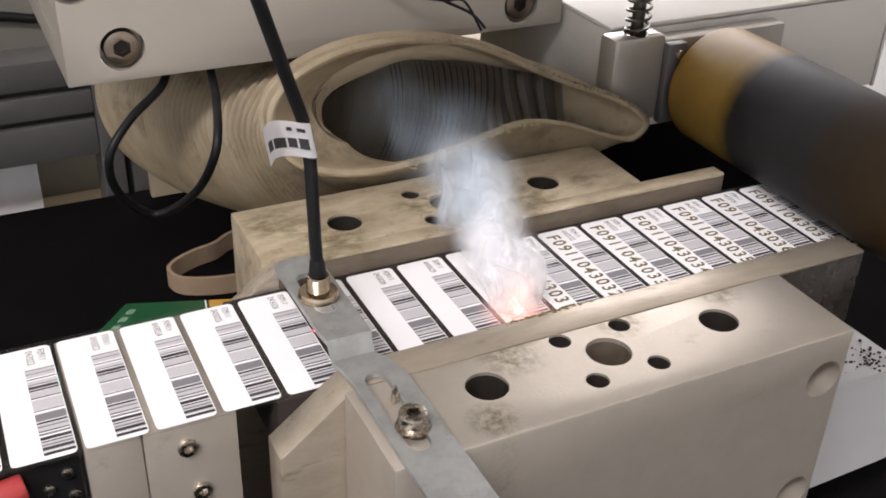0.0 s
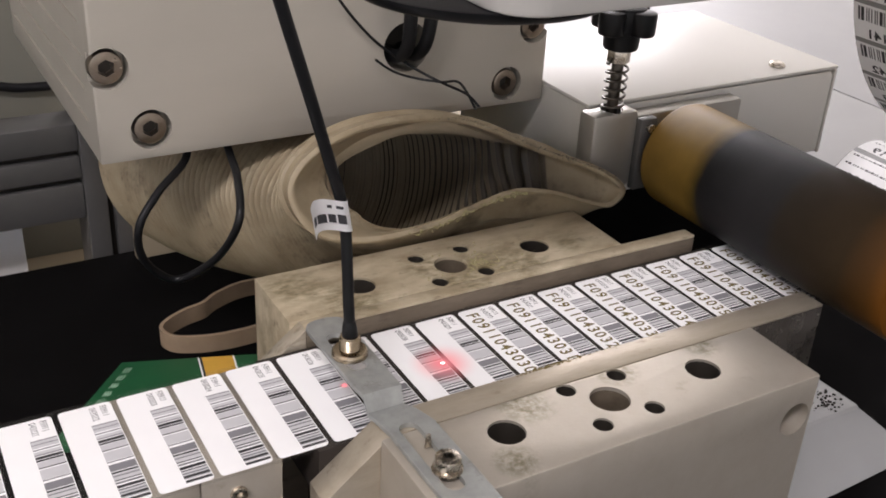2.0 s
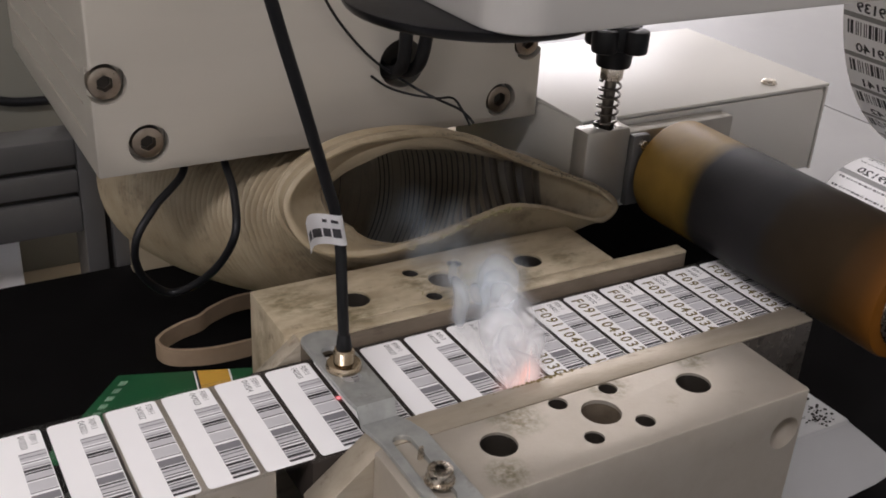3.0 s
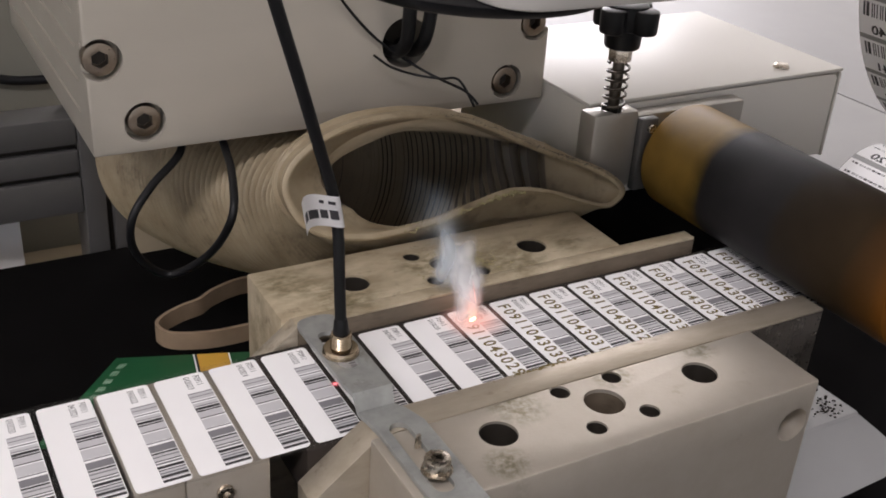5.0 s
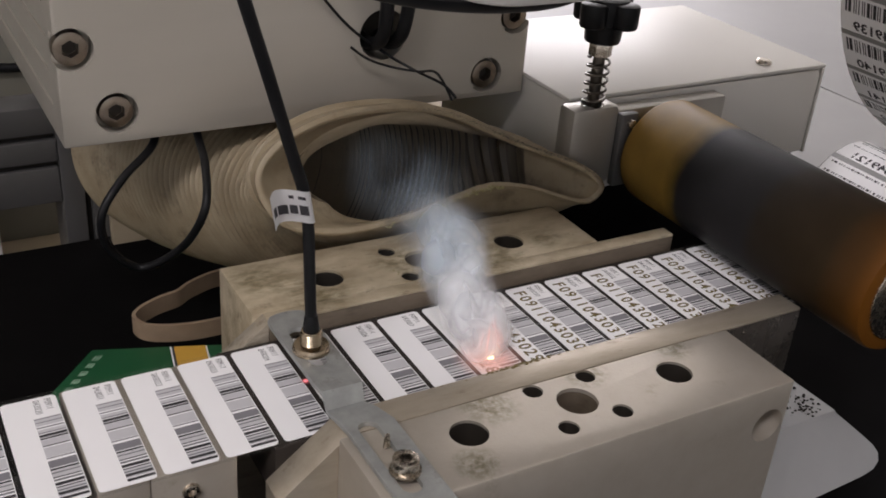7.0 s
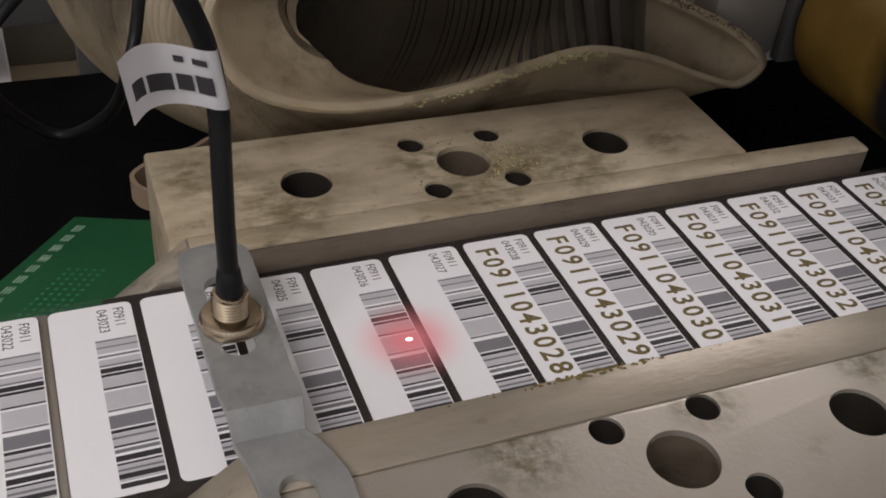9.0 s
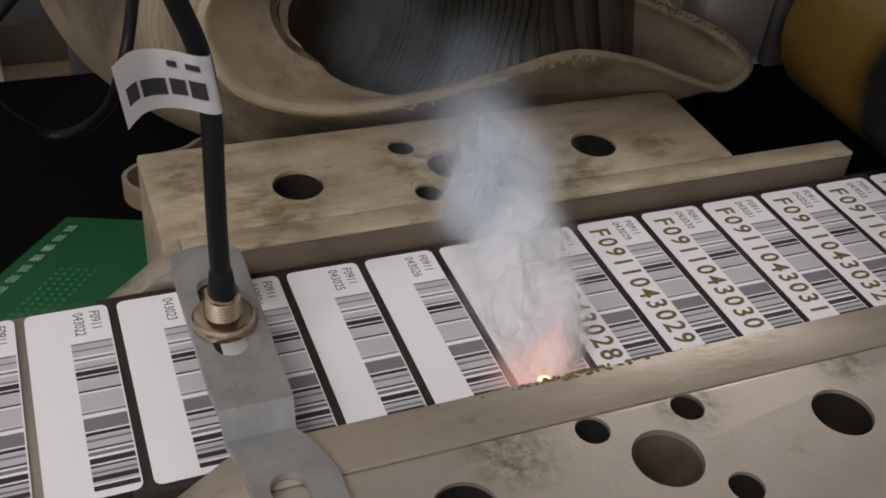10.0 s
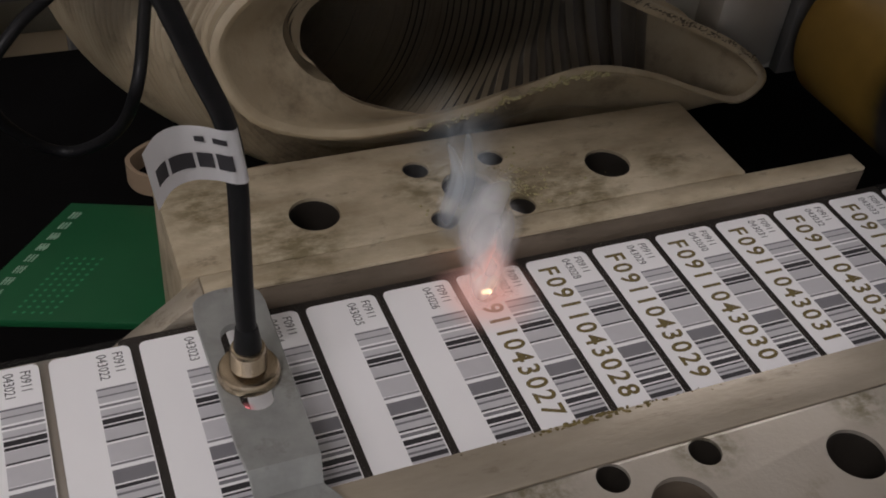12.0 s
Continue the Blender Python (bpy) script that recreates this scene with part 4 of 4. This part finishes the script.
# ---- what the beam makes: flame, pointer spot and smoke
def wisp_material(name, tint, most, low, high):
    m = bpy.data.materials.new(name)
    m.use_nodes = True
    nt = m.node_tree
    n, link = nt.nodes, nt.links.new
    n.remove(n["Principled BSDF"])
    out = n["Material Output"]
    co = n.new("ShaderNodeTexCoord")
    info = n.new("ShaderNodeObjectInfo")
    grad = n.new("ShaderNodeTexGradient")
    grad.gradient_type = "SPHERICAL"
    mp = n.new("ShaderNodeMapping")
    mp.inputs["Scale"].default_value = (2, 0, 2)
    mp.inputs["Location"].default_value = (-1, 0, -1)
    link(co.outputs["Generated"], mp.inputs[0])
    link(mp.outputs[0], grad.inputs[0])
    off = n.new("ShaderNodeVectorMath")
    off.operation = "SCALE"
    off.inputs[0].default_value = (9, 5, 7)
    link(info.outputs["Random"], off.inputs["Scale"])
    add = n.new("ShaderNodeVectorMath")
    flat = n.new("ShaderNodeVectorMath")
    flat.operation = "MULTIPLY"
    flat.inputs[1].default_value = (1, 0.15, 1)
    link(co.outputs["Generated"], flat.inputs[0])
    link(flat.outputs[0], add.inputs[0])
    link(off.outputs[0], add.inputs[1])
    noi = n.new("ShaderNodeTexNoise")
    noi.inputs["Scale"].default_value, noi.inputs["Detail"].default_value, noi.inputs["Distortion"].default_value = 1.3, 1.2, 0.5
    link(add.outputs[0], noi.inputs["Vector"])
    r = n.new("ShaderNodeMapRange")
    r.inputs["From Min"].default_value, r.inputs["From Max"].default_value = low, high
    link(noi.outputs["Fac"], r.inputs["Value"])
    sm = n.new("ShaderNodeMapRange")
    sm.interpolation_type = "SMOOTHSTEP"
    sm.inputs["From Max"].default_value = 0.75
    link(grad.outputs["Fac"], sm.inputs["Value"])
    k = n.new("ShaderNodeMath")
    k.operation = "MULTIPLY"
    link(sm.outputs[0], k.inputs[0])
    link(r.outputs[0], k.inputs[1])
    k2 = n.new("ShaderNodeMath")
    k2.operation = "MULTIPLY"
    k2.inputs[1].default_value = most
    link(k.outputs[0], k2.inputs[0])
    dif = n.new("ShaderNodeBsdfDiffuse")
    dif.inputs[0].default_value = (*tint, 1)
    tra = n.new("ShaderNodeBsdfTranslucent")
    tra.inputs[0].default_value = (*tint, 1)
    both = n.new("ShaderNodeMixShader")
    link(dif.outputs[0], both.inputs[1])
    link(tra.outputs[0], both.inputs[2])
    clear = n.new("ShaderNodeBsdfTransparent")
    mix = n.new("ShaderNodeMixShader")
    link(k2.outputs[0], mix.inputs[0])
    link(clear.outputs[0], mix.inputs[1])
    link(both.outputs[0], mix.inputs[2])
    link(mix.outputs[0], out.inputs["Surface"])
    return m


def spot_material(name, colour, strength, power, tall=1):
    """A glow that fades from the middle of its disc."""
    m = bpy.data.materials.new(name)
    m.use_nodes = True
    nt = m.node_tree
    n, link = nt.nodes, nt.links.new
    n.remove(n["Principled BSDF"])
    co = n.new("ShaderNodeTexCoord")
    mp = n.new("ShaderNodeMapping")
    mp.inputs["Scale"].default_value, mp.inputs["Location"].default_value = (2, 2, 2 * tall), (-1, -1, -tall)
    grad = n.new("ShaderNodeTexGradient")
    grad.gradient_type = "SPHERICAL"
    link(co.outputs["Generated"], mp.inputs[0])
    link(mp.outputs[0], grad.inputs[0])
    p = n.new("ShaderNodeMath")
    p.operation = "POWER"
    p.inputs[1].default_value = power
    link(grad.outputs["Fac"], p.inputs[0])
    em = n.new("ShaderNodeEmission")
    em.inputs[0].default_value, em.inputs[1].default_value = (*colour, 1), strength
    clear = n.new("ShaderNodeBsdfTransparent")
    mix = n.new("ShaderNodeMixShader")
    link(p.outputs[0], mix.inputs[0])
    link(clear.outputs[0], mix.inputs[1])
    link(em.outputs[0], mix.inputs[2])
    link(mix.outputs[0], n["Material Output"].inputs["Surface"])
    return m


THIN = wisp_material("thin_smoke", (0.62, 0.74, 0.86), 0.11, 0.30, 0.75)
SMOKE = wisp_material("smoke", (0.80, 0.87, 0.94), 0.58, 0.24, 0.72)
THICK = wisp_material("thick_smoke", (0.94, 0.95, 0.97), 0.78, 0.16, 0.64)
# Emitting materials that paint scattered red and flame light on labels and smoke.
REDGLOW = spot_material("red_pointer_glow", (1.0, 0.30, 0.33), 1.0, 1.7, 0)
REDSPOT = glow("sensor_dot", (1.0, 0.22, 0.25), 1.6)
REDDOT = glow("red_pointer_dot", (1.0, 0.55, 0.55), 4.0)
FIRE = spot_material("flame_haze", (1.0, 0.58, 0.52), 1.25, 1.6)
FIREHOT = spot_material("flame_core", (1.0, 0.62, 0.42), 1.9, 1.8)
EMBER = glow("ember", (1.0, 0.70, 0.38), 5.0)
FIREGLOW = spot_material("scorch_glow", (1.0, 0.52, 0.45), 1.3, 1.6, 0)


def disc(r, seg=40, z=0.0):
    bm = bmesh.new()
    bmesh.ops.create_circle(bm, cap_ends=True, radius=r * MM, segments=seg, matrix=Matrix.Translation((0, 0, z * MM)))
    # a shallow dome, so that its box has depth
    bmesh.ops.poke(bm, faces=bm.faces[:])
    for v in bm.verts:
        if len(v.link_edges) > 3:
            v.co.z += 0.02 * MM
    return bm


def beam_things():
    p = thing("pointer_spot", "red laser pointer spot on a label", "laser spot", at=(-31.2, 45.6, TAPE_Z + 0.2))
    # Emitting disc paints the light the pointer scatters over the label.
    part("halo", disc(12), REDGLOW, p, "soft red halo of light, as an emitting disc", smooth=False)
    bm = disc(0.5, 20, 0.06)
    for v in bm.verts:
        v.co.x *= 1.5
    part("dot", bm, REDDOT, p, "bright red dot", smooth=False)
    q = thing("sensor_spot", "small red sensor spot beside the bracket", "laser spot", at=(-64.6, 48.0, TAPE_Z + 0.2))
    part("halo", disc(2.0, 20), REDGLOW, q, "soft red halo of light, as an emitting disc", smooth=False)
    part("dot", disc(0.6, 16, 0.06), REDSPOT, q, "red dot", smooth=False)
    f = thing("flame", "small orange flame where the laser burns", "flame", at=(-8, 40, TAPE_Z + 0.2))
    rng = random.Random(4)
    # Wider FIRE sheets emit in place of smoke lit pink by the flame.
    for k in range(7):
        w, h = (7.0, 9.5, 8.0, 12.0, 14.0, 16.0, 13.0)[k], (6.0, 9.0, 7.5, 11.0, 14.0, 18.0, 14.0)[k]
        bm = bmesh.new()
        bmesh.ops.create_grid(bm, x_segments=10, y_segments=10, size=0.5)
        q = radians(-35 + (k * 53) % 90)
        for v in bm.verts:
            x, z = v.co.x * w, (v.co.y + 0.42) * h
            d = 0.8 * math.sin(2.5 * v.co.x + k) + 0.12 * z
            v.co = Vector((x * math.cos(q) + rng.uniform(-0.1, 0.1), x * math.sin(q) + d, z)) * MM
        part("tongue", bm, FIREHOT if k < 3 else FIRE, f)
    for k in range(3):
        bm = bmesh.new()
        bmesh.ops.create_icosphere(bm, subdivisions=2, radius=0.6 * MM, matrix=Matrix.Translation(Vector((-0.5 + 0.5 * k, rng.uniform(-0.3, 0.3), 0.25 + 0.2 * k)) * MM))
        part("ember", bm, EMBER, f)
    # Pool of flame light on the label, painted as an emitting disc.
    part("scorch_halo", disc(13, 40, 0.1), FIREGLOW, f, "flame light on the label, as an emitting disc", smooth=False)
    s = thing("smoke_plume", "thin bluish white smoke drawn from the burn into the hose", "smoke")
    wisps = []
    for k in range(WISPS):
        u = ((k + 0.5) / WISPS) ** 1.2
        bm = bmesh.new()
        bmesh.ops.create_grid(bm, x_segments=14, y_segments=14, size=0.5)
        w, h = (18 + 9 * u) * (0.62 if k % 3 == 2 else 1.1), 23 + 10 * u
        for v in bm.verts:
            x, y = v.co.x, v.co.y
            v.co = Vector((x * w, 4.0 * math.sin(3.1 * x + k) * math.cos(2.7 * y + 2 * k) + 1.5 * math.sin(8 * y + k), y * h)) * MM
        wisps.append((part("wisp", bm, THICK if u < 0.34 else SMOKE if u < 0.62 else THIN, s), u, k % 3, rng.uniform(0, 6.28), rng.uniform(-1, 1), rng.uniform(-50, 50)))
    return p, f, wisps


WISPS = 38
POINTER, FLAME, SMOKE_WISPS = beam_things()
scene.cycles.transparent_max_bounces = 48


# ---- what moves
def burning(t):
    """The share of the number written at t, or None while the beam rests."""
    for a, b, _ in BURNS:
        if a <= t <= b:
            return (t - a) / (b - a)
    return None


def motions():
    fine = sorted({round(0.1 * k, 2) for k in range(121)} | {round(t + d, 3) for pair in STEPS for t in pair for d in (-1 / 30, 0, 1 / 30)})
    walk(TAPE, [(t, pose(tape_shift(t) * MM, 0, 0)) for t in fine])
    walk(ROLLER, [(t, pose(ROLL[0] * MM, 0, (TAPE_Z + 0.35 + ROLL[1]) * MM, 0, math.degrees(tape_shift(t) / ROLL[1]))) for t in fine])
    walk(GUIDE, [(t, pose(191 * MM, 0, 0.5 * MM, 0, math.degrees(tape_shift(t) / 25))) for t in fine])
    walk(REEL, [(t, pose(250 * MM, 0, 115 * MM, 0, -math.degrees(tape_shift(t) / 95))) for t in fine])
    edges = [e for a, b, _ in BURNS for e in (a, b) if 0 < e < 12]
    beats = sorted({round(0.1 * k, 2) for k in range(121)} | {round(e + d, 3) for e in edges for d in (-0.034, 0.034)})
    rows = []
    for t in beats:
        f = burning(t)
        jig = 0.7 * math.sin(37 * t) + 0.4 * math.sin(91 * t)
        rows.append((t, pose((-8 + jig) * MM, burn_y(f) * MM, (TAPE_Z + 0.2) * MM, 0, 0, 25 * math.sin(23 * t)) if f is not None else pose(-8 * MM, 48 * MM, -62 * MM)))
    walk(FLAME, rows)
    walk(POINTER, [(t, pose(-31.2 * MM, 45.6 * MM, (TAPE_Z + 0.2 if burning(t) is None else -20) * MM)) for t in beats])
    for d, spot, when in DIGITS:
        up = pose(*[c * MM for c in spot])
        low = pose(spot[0] * MM, spot[1] * MM, (spot[2] - 0.6) * MM)
        if when <= 0.05:
            walk(d, [(0, up), (12, up)])
        elif when >= 11.95:
            walk(d, [(0, low), (12, low)])
        else:
            walk(d, [(0, low), (when - 0.05, low), (when + 0.05, up), (12, up)])
    for ob, u, sort, ph, side, turn in SMOKE_WISPS:
        rows = []
        for t in beats:
            f = burning(t)
            full = 0.0 if f is None else min(1.0, max(0.0, (f - 0.01) / 0.06)) * min(1.0, max(0.0, (0.64 - f) / 0.16))
            if f is None or (sort == 0 and full < 0.3) or (sort == 1 and f > 0.74):
                # drawn into the hose
                rows.append((t, pose(-24 * MM, 250 * MM, -8 * MM, 0, 0, turn)))
                continue
            y0 = burn_y(f)
            spread = 0.35 + 0.75 * min(1.0, max(0.0, (0.85 - f) / 0.3))
            x = -8 + (-9 * u + (3.5 + 6 * u) * side * spread) + (1 + 4 * u) * spread * math.sin(4.3 * t + ph)
            y = y0 + 2 + (80 + 10 * full - y0) * u ** 1.1
            z = TAPE_Z + 7 + (29 + 8 * full) * u ** 0.9 + 3 * u * math.sin(3.1 * t + 2 * ph)
            rows.append((t, pose(x * MM, y * MM, z * MM, -18, 18 * side + 10 * math.sin(2.2 * t + ph), turn * 0.7 - 30 + 14 * math.sin(1.7 * t + ph))))
        walk(ob, rows)


motions()
